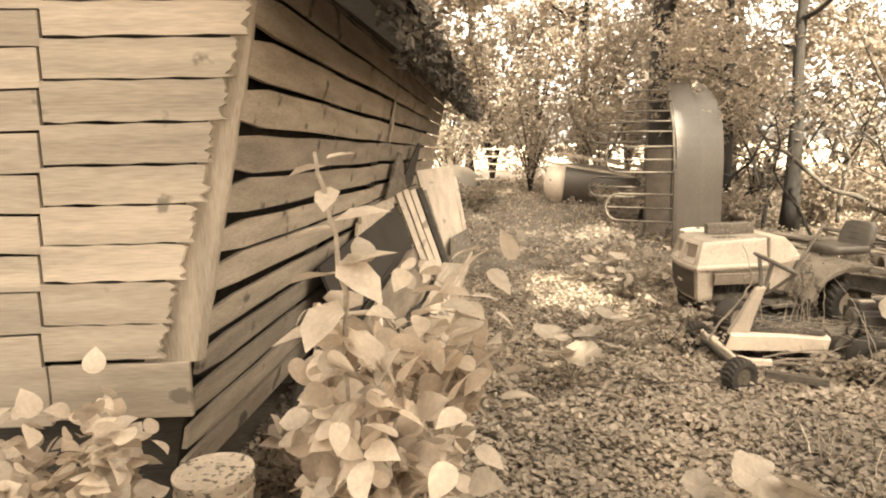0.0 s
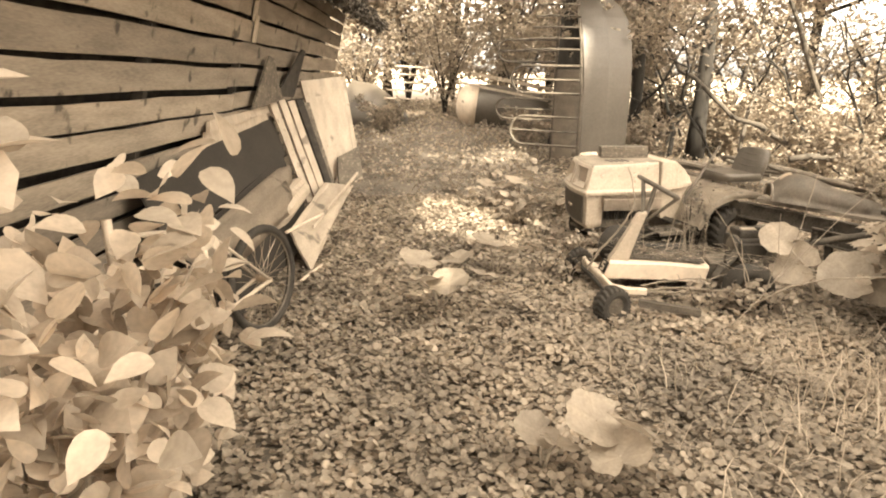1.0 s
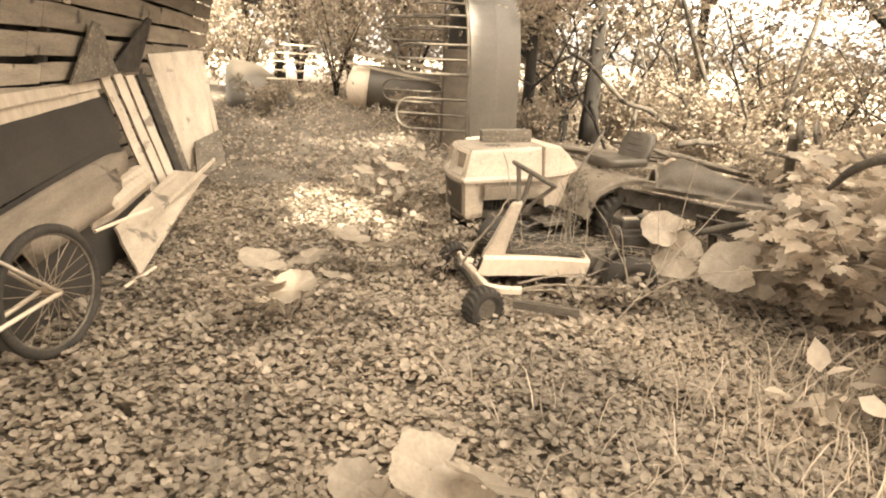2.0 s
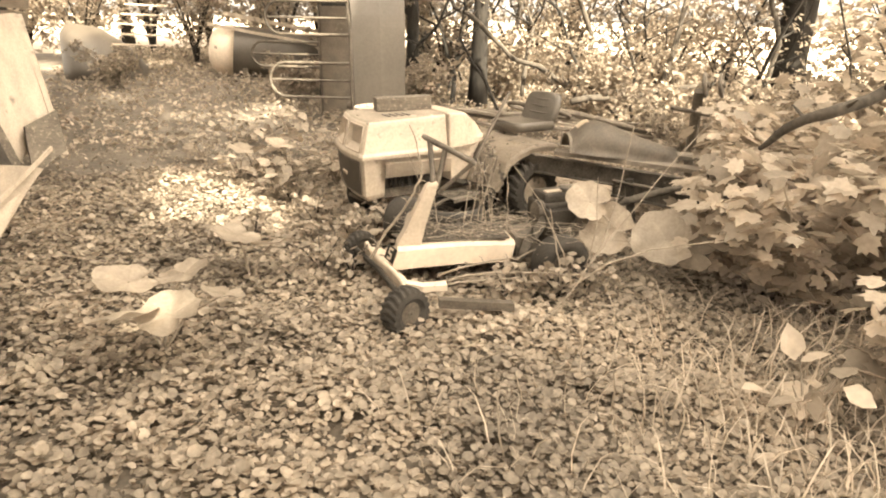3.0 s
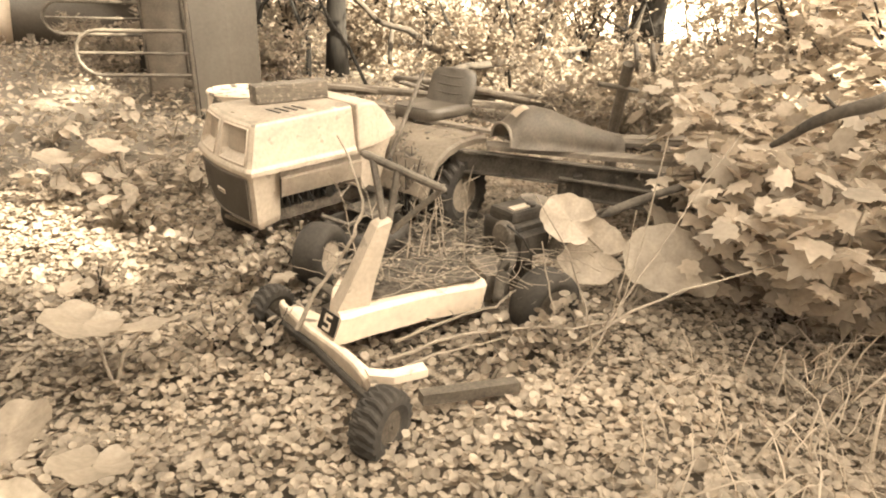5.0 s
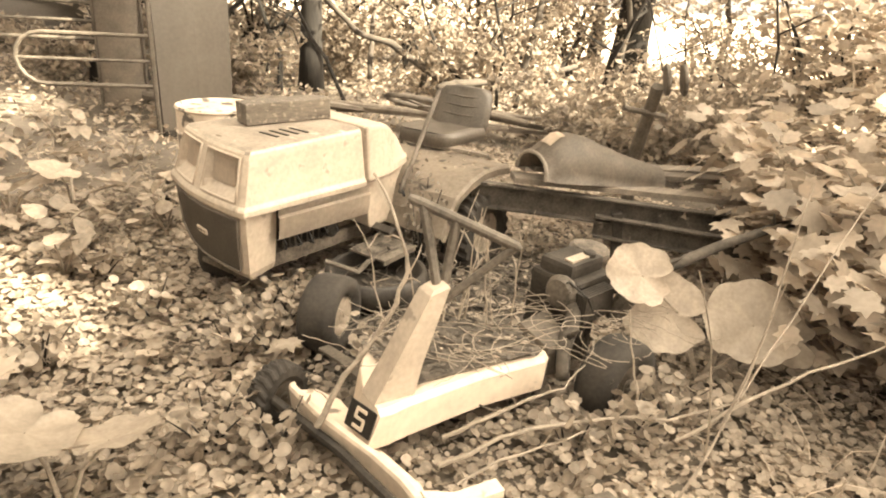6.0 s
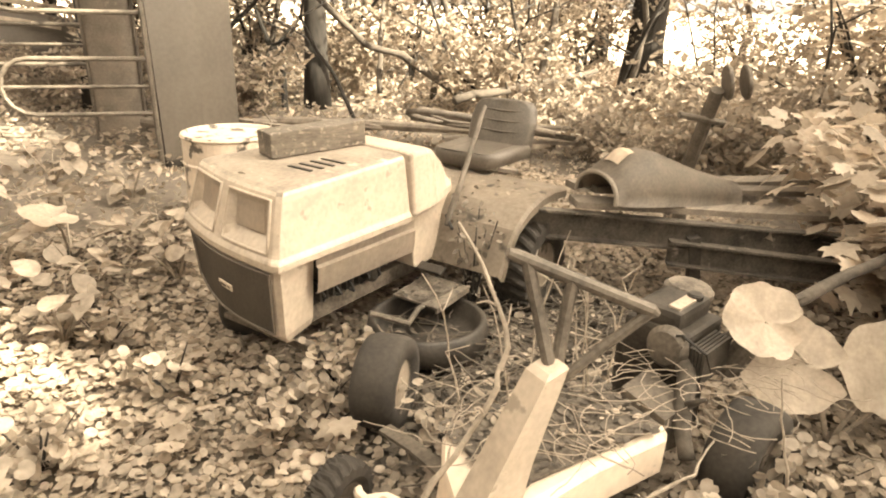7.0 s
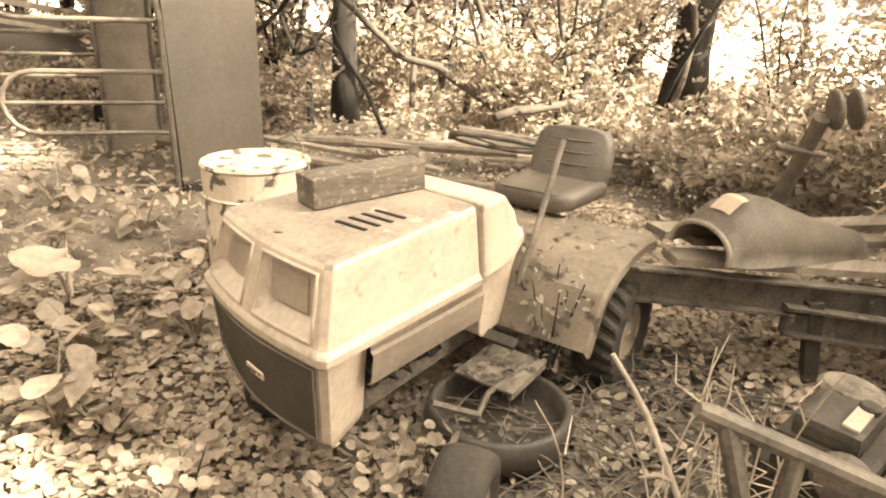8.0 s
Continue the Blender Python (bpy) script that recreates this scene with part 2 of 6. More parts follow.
def turns(rng, n, tilt):
    """n random turns: a free heading and a lean of about tilt degrees."""
    yaw, lean, side = rng.uniform(0, math.tau, n), np.radians(rng.normal(0, tilt, n)), np.radians(rng.normal(0, tilt, n))
    cz, sz, cx, sx, cy, sy = np.cos(yaw), np.sin(yaw), np.cos(lean), np.sin(lean), np.cos(side), np.sin(side)
    o, i = np.zeros(n), np.ones(n)
    rz = np.stack([cz, -sz, o, sz, cz, o, o, o, i], 1).reshape(n, 3, 3)
    rx = np.stack([i, o, o, o, cx, -sx, o, sx, cx], 1).reshape(n, 3, 3)
    ry = np.stack([cy, o, sy, o, i, o, -sy, o, cy], 1).reshape(n, 3, 3)
    return rz @ rx @ ry


def scatter_mesh(name, shape, places, turn, sizes, mat):
    """One mesh of many leaves."""
    base, faces = np.array(shape[0], float), shape[1]
    n, k = len(places), len(base)
    co = np.einsum("nij,kj->nki", turn, base) * np.asarray(sizes)[:, None, None] + np.asarray(places)[:, None, :]
    me = bpy.data.meshes.new(name)
    loops = np.concatenate([np.array(f) for f in faces])
    count = np.array([len(f) for f in faces])
    all_loops = (loops[None] + (np.arange(n) * k)[:, None]).ravel()
    all_count = np.tile(count, n)
    me.vertices.add(n * k)
    me.vertices.foreach_set("co", co.ravel())
    me.loops.add(len(all_loops))
    me.loops.foreach_set("vertex_index", all_loops.astype(np.int32))
    me.polygons.add(len(all_count))
    me.polygons.foreach_set("loop_start", np.concatenate([[0], np.cumsum(all_count)[:-1]]).astype(np.int32))
    me.update(calc_edges=True)
    me.materials.append(mat)
    return new(name, me)


RNG = np.random.default_rng(7)

# ---- ground ----
def build_ground():
    bm = bmesh.new()
    xs = [-60, -30, -15, -8] + [-5 + 0.4 * i for i in range(48)] + [16, 20, 28, 45, 90, 200, 500]
    ys = [-60, -25, -10, -5] + [-2 + 0.4 * i for i in range(48)] + [19, 24, 32, 50, 100, 220, 500]
    grid = [[bm.verts.new((x, y, ground_z(x, y) + 0.03 * noise.noise(Vector((x * 0.9, y * 0.9, 0))))) for x in xs] for y in ys]
    for a, b in zip(grid, grid[1:]):
        for k in range(len(xs) - 1):
            bm.faces.new((a[k], a[k + 1], b[k + 1], b[k]))
    g = part("ground", bm, M_SOIL, smooth=True)
    g.data.materials.append(M_FIELD)
    for p in g.data.polygons:
        c = p.center
        if c.x > 11.5 or c.y > 19:
            p.material_index = 1
    return tagged(g, "dark woodland soil that runs out into a pale sunlit field", "ground", kind="structure")


build_ground()

# ---- barn ----
LEAN, SKEW = 0.22, 0.125


def wall_x(y, z):
    """The leaning long wall of the barn."""
    return -1.25 + LEAN * (z - 0.75) + SKEW * (y - 2.55)


def plank_end(z):
    """Where the gable planks end raggedly beside the corner."""
    return -0.862 - 0.34 * (2.43 - z)


def build_barn():
    barn = thing("barn", pose(0, 0, 0), "leaning old barn of weathered horizontal boards with gaps", "barn")
    rnd = random.Random(3)
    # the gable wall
    # Dark backing sheet in place of the shade behind the plank gaps.
    shade_core = bmesh.new()
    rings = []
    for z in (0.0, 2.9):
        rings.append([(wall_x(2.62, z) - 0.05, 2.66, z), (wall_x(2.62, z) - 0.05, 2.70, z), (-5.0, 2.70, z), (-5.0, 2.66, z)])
    loft(shade_core, rings)
    gable = part("gable_wall", shade_core, M_DARKWOOD_AND_SHADE, barn)
    tops = [2.60, 2.434, 2.291, 2.123, 1.951, 1.776, 1.609, 1.44, 1.279, 1.09, 0.93]
    for row, (hi, lo) in enumerate(zip(tops, tops[1:])):
        for x1, x0 in ((plank_end((hi + lo) / 2) + rnd.uniform(-0.015, 0.015), -1.69 - 0.018 * row), (-1.705 - 0.018 * row, -3.4), (-3.41, -4.9)):
            drop = 0.0 if x1 > -1.6 else 0.035
            bm = bmesh.new()
            n = 10
            h = hi - lo - 0.006 - rnd.uniform(0, 0.006)
            ragged = x1 > -1.6
            pts = []
            top, bot = [], []
            for i in range(n + 1):
                x = x0 + (x1 - x0) * i / n
                w = 0.003 * math.sin(i * 1.7 + row)
                top.append((x, h / 2 + w))
                bot.append((x, -h / 2 + w + rnd.uniform(-0.003, 0.003)))
            end = [(x1 + ((0.34 * h * (0.5 - k / 10) + rnd.uniform(-0.022, 0.016)) if ragged else 0), h * (0.5 - k / 10)) for k in range(1, 10)]
            outline = top + end + bot[::-1]
            loft(bm, [[(x, 2.552, lo + h / 2 + z - drop) for x, z in outline], [(x, 2.524, lo + h / 2 + z - drop) for x, z in outline]])
            part("plank", bm, M_PLANK, gable)
    for i, (x1, x0, hi, lo) in enumerate(((-1.235, -1.84, 0.905, 0.655), (-1.85, -3.2, 0.90, 0.63), (-3.21, -4.9, 0.90, 0.63))):
        bm = bmesh.new()
        box(bm, (x1 - x0, 0.03, hi - lo), ((x0 + x1) / 2, 2.54, (hi + lo) / 2), bevel=0.004)
        part("plank", bm, M_PLANK, gable)
    # corner post: a broad worn board that shows past the plank ends
    bm = bmesh.new()
    rings = []
    for i in range(34):
        z = 0.90 + i * 0.058
        left, right = plank_end(z) - 0.06, wall_x(2.56, z) + 0.022 + 0.010 * noise.noise(Vector((1, 7, z * 7)))
        rings.append([(left, 2.56, z), ((left + right) / 2, 2.555 + 0.006 * noise.noise(Vector((3, 0, z * 9))), z), (right - 0.02, 2.557, z), (right, 2.575, z), (right, 2.62, z), (left, 2.62, z)])
    loft(bm, rings)
    part("corner_post", bm, M_POST, barn, "split pale corner post")
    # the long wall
    # Likewise a dark sheet for the unlit inside that shows between these planks.
    shade_core = bmesh.new()
    loft(shade_core, [[(wall_x(y, z) - 0.30, y, z), (wall_x(y, z) - 0.26, y, z), (wall_x(y + 9.3, z) - 0.26, y + 9.3, z), (wall_x(y + 9.3, z) - 0.30, y + 9.3, z)] for y, z in ((2.72, 0.0), (2.72, 3.0))])
    side = part("long_wall", shade_core, M_DARKWOOD_AND_SHADE, barn)
    levels = [0.28, 0.46, 0.64, 0.82, 1.0, 1.18, 1.355, 1.535, 1.73, 1.93, 2.14, 2.34, 2.52, 2.69, 2.82]
    for row, (z, z_next) in enumerate(zip(levels, levels[1:])):
        h = z_next - z - rnd.uniform(0.026, 0.046)
        ends = [2.58, 6.2 + rnd.uniform(-0.3, 0.3), 9.0 + rnd.uniform(-0.4, 0.4), 11.9]
        for y0, y1 in zip(ends, ends[1:]):
            sag0, sag1 = rnd.uniform(-0.010, 0.010), rnd.uniform(-0.010, 0.010)
            bm = bmesh.new()
            rings = []
            for i in range(13):
                y = y0 + (y1 - 0.008 - y0) * i / 12
                s = sag0 + (sag1 - sag0) * i / 12 + 0.004 * math.sin(y * 3 + row) - 0.015 * (y - 2.6)
                lo, hi = z + s, z + h + s + 0.003 * math.sin(y * 7)
                if y0 < 3 and i == 0:
                    lo += 0.03 * rnd.random()
                    hi -= 0.03 * rnd.random()
                rings.append([(wall_x(y, lo) + 0.012, y, lo), (wall_x(y, hi) + 0.012, y, hi), (wall_x(y, hi) - 0.012, y, hi), (wall_x(y, lo) - 0.012, y, lo)])
            loft(bm, rings)
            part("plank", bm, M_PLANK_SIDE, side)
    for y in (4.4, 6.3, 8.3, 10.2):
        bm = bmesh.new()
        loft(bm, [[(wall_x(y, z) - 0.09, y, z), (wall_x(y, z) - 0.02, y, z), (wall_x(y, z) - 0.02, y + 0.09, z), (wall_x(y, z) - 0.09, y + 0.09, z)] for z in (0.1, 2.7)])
        part("stud", bm, M_DARKWOOD_AND_SHADE, side)
    for at in ((6.35, 2.16), (6.45, 1.98)):
        bm = bmesh.new()
        box(bm, (0.02, 0.13, 0.24), (wall_x(*at) + 0.03, at[0], at[1]), (0, math.degrees(math.atan(LEAN)), 0), 0.003)
        part("patch_board", bm, M_PLANK, side)
    # the roof: boards underneath, ragged shingles at the edge
    bm = bmesh.new()
    def roof_pt(y, s, up):
        """s metres from the eave's edge towards the ridge."""
        return (wall_x(y, 2.55) + 0.62 - s * 0.80, y, 2.36 + s * 0.62 + up)
    loft(bm, [[roof_pt(y, 0, 0.0), roof_pt(y, 4.5, 0.0), roof_pt(y, 4.5, 0.05), roof_pt(y, 0, 0.05)] for y in (2.3, 12.1)])
    roof = part("roof", bm, M_ROOF, barn, "sagging dark shingle roof with mossy ragged edge")
    for row in range(5):
        bm = bmesh.new()
        y = 2.25
        while y < 12.1:
            w = rnd.uniform(0.12, 0.24)
            s0 = row * 0.22 - rnd.uniform(0.02, 0.12)
            q = [roof_pt(y, s0, 0.055 + rnd.uniform(-0.02, 0.01)), roof_pt(y + w - 0.012, s0 + rnd.uniform(-0.03, 0.03), 0.055), roof_pt(y + w - 0.012, s0 + 0.34, 0.075), roof_pt(y, s0 + 0.34, 0.075)]
            loft(bm, [q, [(a, b, c + 0.018) for a, b, c in q]])
            y += w
        part("shingle_course", bm, M_ROOF, roof)
    for y in [2.6 + 0.75 * i for i in range(13)]:
        bm = bmesh.new()
        a, b = roof_pt(y, 0.05, -0.06), roof_pt(y, 1.6, -0.06)
        loft(bm, [[(p[0], p[1], p[2]), (p[0], p[1] + 0.05, p[2]), (p[0], p[1] + 0.05, p[2] - 0.1), (p[0], p[1], p[2] - 0.1)] for p in (a, b)])
        part("rafter", bm, M_DARKWOOD_AND_SHADE, roof)
    n = 1600
    ys = RNG.uniform(2.4, 12.0, n)
    edge = np.array([roof_pt(y, 0, 0) for y in ys])
    places = edge + RNG.normal(0, 1, (n, 3)) * (0.05, 0.03, 0.05) - (0.02, 0, 0.02)
    moss = scatter_mesh("roof_moss", LEAF_CLUMP, places, turns(RNG, n, 60), RNG.uniform(0.03, 0.08, n), M_ROOF)
    moss.parent = roof
    tagged(moss, kind="stuff")
    # added closing walls, out of view, that keep the inside dark
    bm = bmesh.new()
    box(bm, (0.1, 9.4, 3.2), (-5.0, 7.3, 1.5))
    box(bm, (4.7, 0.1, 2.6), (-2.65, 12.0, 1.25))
    part("unseen_back_wall", bm, M_DARKWOOD_AND_SHADE, barn)
    return barn


build_barn()

# ---- lawn tractor ----
def tyre(radius, width, hub, lugs=0):
    """A tyre about the z axis with rounded shoulders and, where lugs is given, chunky tread."""
    bm = bmesh.new()
    w, sides = width / 2, 4 * lugs if lugs else 40
    prof = [(hub, -0.75), (hub + (radius - hub) * 0.35, -1.0), (radius * 0.93, -0.92), (radius * 0.985, -0.6), (radius, -0.2), (radius, 0.2), (radius * 0.985, 0.6), (radius * 0.93, 0.92), (hub + (radius - hub) * 0.35, 1.0), (hub, 0.75)]
    rings = []
    for n, (r, z) in enumerate(prof):
        ring = []
        for k in range(sides):
            cut = 0.0
            if lugs and 2 <= n <= 7:
                cut = 0.0 if ((k + (n if n < 5 else 9 - n)) % 4) < 2 else radius * 0.07
            elif n in (4, 5):
                cut = 0.004 * (k % 2)
            a = k * math.tau / sides
            ring.append(bm.verts.new(((r - cut) * math.cos(a), (r - cut) * math.sin(a), z * w)))
        rings.append(ring)
    for a, b in zip(rings, rings[1:]):
        for k in range(sides):
            bm.faces.new((a[k], a[(k + 1) % sides], b[(k + 1) % sides], b[k]))
    bmesh.ops.recalc_face_normals(bm, faces=bm.faces)
    return bm


def rim(hub, width):
    bm = bmesh.new()
    w = width / 2
    lathe(bm, [(hub * 0.99, -w * 0.7), (hub * 1.04, -w * 0.78), (hub * 1.04, -w * 0.7), (hub * 0.8, -w * 0.45), (hub * 0.35, -w * 0.4), (hub * 0.3, -w * 0.75), (hub * 0.1, -w * 0.78), (hub * 0.1, w * 0.78), (hub * 0.3, w * 0.75), (hub * 0.35, w * 0.4), (hub * 0.8, w * 0.45), (hub * 1.04, w * 0.7), (hub * 1.04, w * 0.78), (hub * 0.99, w * 0.7)], sides=28)
    return bm


def wheel(parent, at, rot, radius, width, hub, lugs, mat_rim):
    w = part("wheel", rim(hub, width), mat_rim, parent, smooth=False)
    w.matrix_local = pose(*at, *rot)
    part("tyre", tyre(radius, width, hub, lugs), M_RUBBER, w, smooth=not lugs)
    return w


HOOD_W = 0.66
TM = pose(2.53, 5.955, 0, 0, 0, 8)
NOSE = TM.inverted() @ pose(2.536, 5.957, 0, 0, 0, 3)      # the hood sits a little askew on its chassis
# the hood's plan at the lip and at the top: near front, far front, near rear, far rear corner
LIP = ((0.0, 0.0), (0.10, 0.80), (0.79, 0.062), (0.79, 0.745))
TOP = ((0.067, 0.043), (0.155, 0.748), (0.779, 0.088), (0.779, 0.705))
LIP_Z, TOP_Z = 0.584, 0.822


def hood_plan(k, grow=0.0):
    """The four corners a share k of the way from the lip to the top, pushed out by grow."""
    out = []
    for (a, b), (c, d), sx, sy in zip(LIP, TOP, (-1, -1, 0, 0), (-1, 1, -1, 1)):
        out.append((a + (c - a) * k + sx * grow, b + (d - b) * k + sy * grow))
    return out


FRONT = [0.0, 0.035, 0.075, 0.10, 0.26, 0.42, 0.445, 0.50, 0.555, 0.58, 0.74, 0.90, 0.925, 0.965, 1.0]


def nose_point(u, k, grow=0.0, bow=0.045):
    """A point of the bowed nose: u from the near to the far corner."""
    (ax, ay), (bx, by) = hood_plan(k, grow)[:2]
    return ax + (bx - ax) * u - bow * math.sin(u * math.pi), ay + (by - ay) * u


def hood_ring(k, z, grow=0.0, bow=0.045, pocket=0.0, rear=None, back=0.0):
    """The outline at one height, with rounded front corners; pocket presses the two lamp fields in."""
    nr, fr = hood_plan(k, grow)[2:]
    if rear is not None:
        nr, fr = (rear, nr[1]), (rear, fr[1])
    pts = [nr]
    a = nose_point(0, k, grow, bow)
    for f in (0.55, 0.2, 0.04):
        pts.append((a[0] + (nr[0] - a[0]) * f, a[1] + (nr[1] - a[1]) * f))
    for i, u in enumerate(FRONT):
        x, y = nose_point(u, k, grow, bow)
        if i in (0, len(FRONT) - 1):
            x += 0.012
        if i in (3, 4, 5, 9, 10, 11):
            x += pocket
        pts.append((x + back, y))
    a = nose_point(1, k, grow, bow)
    for f in (0.04, 0.2, 0.55):
        pts.append((a[0] + (fr[0] - a[0]) * f, a[1] + (fr[1] - a[1]) * f))
    pts.append(fr)
    return [(x, y, z + 0.028 * max(0.0, x) / 0.79 * k) for x, y in pts]


def on_nose(name, bm, mat, parent, label="", smooth=False):
    bmesh.ops.transform(bm, matrix=NOSE, verts=bm.verts)
    return part(name, bm, mat, parent, label, smooth)


def soft_edges(ob, width, segments=2, angle=35):
    m = ob.modifiers.new("worn_edges", "BEVEL")
    m.width, m.segments, m.limit_method, m.angle_limit = width, segments, "ANGLE", radians(angle)
    return ob


def build_tractor():
    T = thing("lawn_tractor", TM, "derelict cream riding lawn tractor with dark grille sunk in ground ivy", "lawn tractor")
    # hood shell: rolled lip, slightly sloped sides, lamp pockets pressed into the nose
    bm = bmesh.new()
    span = TOP_Z - LIP_Z
    rows = [hood_ring(0, LIP_Z - 0.032, 0.004), hood_ring(0, LIP_Z - 0.004, 0.006), hood_ring(0.0, LIP_Z + 0.006, 0.0), hood_ring(0.04, LIP_Z + 0.016, -0.006)]
    for k, press in ((0.12, 0.0), (0.16, 0.010), (0.30, 0.042), (0.55, 0.034), (0.82, 0.020), (0.87, 0.0), (0.96, 0.0)):
        rows.append(hood_ring(k, LIP_Z + span * k, -0.006 if k < 0.9 else -0.008, 0.045 - 0.012 * k, press))
    rows += [hood_ring(1.0, TOP_Z + 0.002, -0.016, 0.033), hood_ring(1.0, TOP_Z + 0.009, -0.036, 0.03), hood_ring(1.0, TOP_Z + 0.012, -0.085, 0.025)]
    loft(bm, rows)
    hood = on_nose("hood", bm, M_CREAM, T)
    hood.data.materials.append(M_HOODTOP)
    for f in hood.data.polygons:
        if f.normal.z > 0.75 and f.center.z > 0.80:
            f.material_index = 1
    soft_edges(hood, 0.004)
    # raised rims round the lamp pockets
    for u0, u1 in ((0.068, 0.452), (0.548, 0.932)):
        bm = bmesh.new()
        ring = []
        for u, k in [(u0 + (u1 - u0) * i / 6, 0.105) for i in range(7)] + [(u1, 0.105 + 0.785 * i / 4) for i in range(1, 5)] + [(u1 - (u1 - u0) * i / 6, 0.89) for i in range(1, 7)] + [(u0, 0.89 - 0.785 * i / 4) for i in range(1, 4)]:
            x, y = nose_point(u, k, -0.006, 0.045 - 0.012 * k)
            ring.append((x - 0.001, y, LIP_Z + span * k + 0.028 * max(0.0, x) / 0.79 * k))
        sweep(bm, ring, 0.007, 6, closed=True)
        on_nose("headlight_frame", bm, M_CREAM, hood, smooth=True)
    # blanked lamp glass: a dusty plate standing at the back of each pocket
    for u0, u1 in ((0.15, 0.40), (0.60, 0.85)):
        bm = bmesh.new()
        grid = []
        for k in (0.34, 0.52, 0.78):
            grid.append([(nose_point(u0 + (u1 - u0) * i / 4, k, -0.006, 0.045 - 0.012 * k)[0] + 0.029 - 0.03 * (k - 0.34), nose_point(u0 + (u1 - u0) * i / 4, k, -0.006)[1], LIP_Z + span * k) for i in range(5)])
        sheet(bm, grid, 0.005)
        on_nose("headlight", bm, M_DUSTY, hood, "blanked dusty headlight pocket")
    for k in range(4):
        bm = bmesh.new()
        box(bm, (0.016, 0.135, 0.004), (0.325 + 0.055 * k, 0.25 - 0.004 * k, TOP_Z + 0.0255 + 0.002 * k), (0, -2, 3), bevel=0.001)
        on_nose("vent_slot", bm, M_BLACK, hood)
    # cowl behind the hood, one step prouder, sloping off towards the seat
    bm = bmesh.new()
    def cowl(x, lo, hi, near, far, j):
        return [(x, near + 0.012, lo), (x, near, lo + 0.012), (x, near + 0.004, lo + 0.05), (x, near + j * 0.62, hi - 0.022), (x, near + j * 0.8, hi - 0.006), (x, near + j + 0.03, hi), (x, far - j - 0.03, hi), (x, far - j * 0.8, hi - 0.006), (x, far - j * 0.62, hi - 0.022), (x, far - 0.004, lo + 0.05), (x, far, lo + 0.012), (x, far - 0.012, lo)]
    loft(bm, [cowl(0.798, 0.572, 0.862, 0.052, 0.752, 0.036), cowl(0.81, 0.57, 0.866, 0.048, 0.756, 0.036), cowl(0.93, 0.575, 0.864, 0.064, 0.745, 0.045), cowl(0.99, 0.58, 0.852, 0.074, 0.735, 0.055), cowl(1.10, 0.592, 0.775, 0.108, 0.70, 0.06), cowl(1.185, 0.602, 0.690, 0.145, 0.665, 0.06), cowl(1.20, 0.612, 0.650, 0.165, 0.64, 0.04)])
    soft_edges(on_nose("cowl", bm, M_CREAM, T), 0.006)
    bm = bmesh.new()
    loft(bm, [[(x0, 0.098, z), (x1, 0.135, z), (x1, 0.66, z), (x0, 0.70, z)] for z, x0, x1 in ((0.615, 0.83, 1.15), (0.52, 0.835, 1.10), (0.40, 0.84, 1.07), (0.31, 0.85, 1.05), (0.29, 0.87, 1.04))])
    soft_edges(on_nose("dash_panel", bm, M_CREAM, T), 0.008)
    # lower nose: cream cheeks and surround with a dark sunk grille
    bm = bmesh.new()
    rows = []
    for z, grow, bow, back in ((0.212, -0.075, 0.04, 0.03), (0.226, -0.055, 0.046, 0.012), (0.26, -0.040, 0.05, 0.0), (0.50, -0.020, 0.05, 0.0), (0.556, -0.018, 0.048, 0.0)):
        rows.append(hood_ring(0, z, grow, bow, 0.0, rear=0.235, back=back))
    loft(bm, rows)
    nose_panel = on_nose("lower_nose", bm, M_CREAM, T)
    soft_edges(nose_panel, 0.006)
    def low_nose(u, z, out):
        k = min(1.0, max(0.0, (z - 0.26) / 0.24))
        x, y = nose_point(u, 0, -0.040 + 0.020 * k, 0.05)
        return (x - out, y, z)
    bm = bmesh.new()
    sheet(bm, [[low_nose(u, lo + (0.532 - lo) * j / 5, 0.007) for j in range(6)] for u, lo in [(0.05 + 0.89 * i / 16, 0.272 + 0.05 * (i / 16) ** 4) for i in range(17)]], 0.008)
    grille = on_nose("grille", bm, M_GRILLE, nose_panel, "dark grey grille panel")
    bm = bmesh.new()
    edge = [(0.05 + 0.89 * i / 12, 0.272 + 0.05 * (i / 12) ** 4) for i in range(13)]
    sweep(bm, [low_nose(u, z, 0.012) for u, z in edge] + [low_nose(u, 0.532, 0.012) for u, z in edge[::-1]], 0.005, 5, closed=True)
    on_nose("grille_rim", bm, M_GRILLE, grille)
    bm = bmesh.new()
    bx, by, bz = low_nose(0.44, 0.405, 0.018)
    box(bm, (0.006, 0.105, 0.026), (bx, by, bz), (0, -4, -6), 0.001)
    on_nose("badge", bm, M_WHITE, grille, "small pale maker's plate")
    bm = bmesh.new()
    for k in range(3):
        box(bm, (0.006, 0.022, 0.009), (bx - 0.003, by - 0.028 + 0.028 * k, bz), (0, -4, -6), 0.0005)
    on_nose("badge_mark", bm, M_GREYPAINT, grille)
    # sloped side panel and the engine under it
    for near, s in ((True, 1), (False, -1)):
        def side_y(x):
            a, b = (LIP[0], LIP[2]) if near else (LIP[1], LIP[3])
            return a[1] + (b[1] - a[1]) * (x - a[0]) / (b[0] - a[0]) + s * 0.022
        bm = bmesh.new()
        sheet(bm, [[(x, side_y(x) + s * o, z - 0.012 * (x - 0.2)) for x in (0.215, 0.5, 0.84)] for o, z in ((0.0, 0.565), (0.002, 0.512), (-0.009, 0.502), (-0.004, 0.44), (0.004, 0.392), (0.022, 0.388))], 0.006)
        on_nose("side_panel", bm, M_CREAM, T)
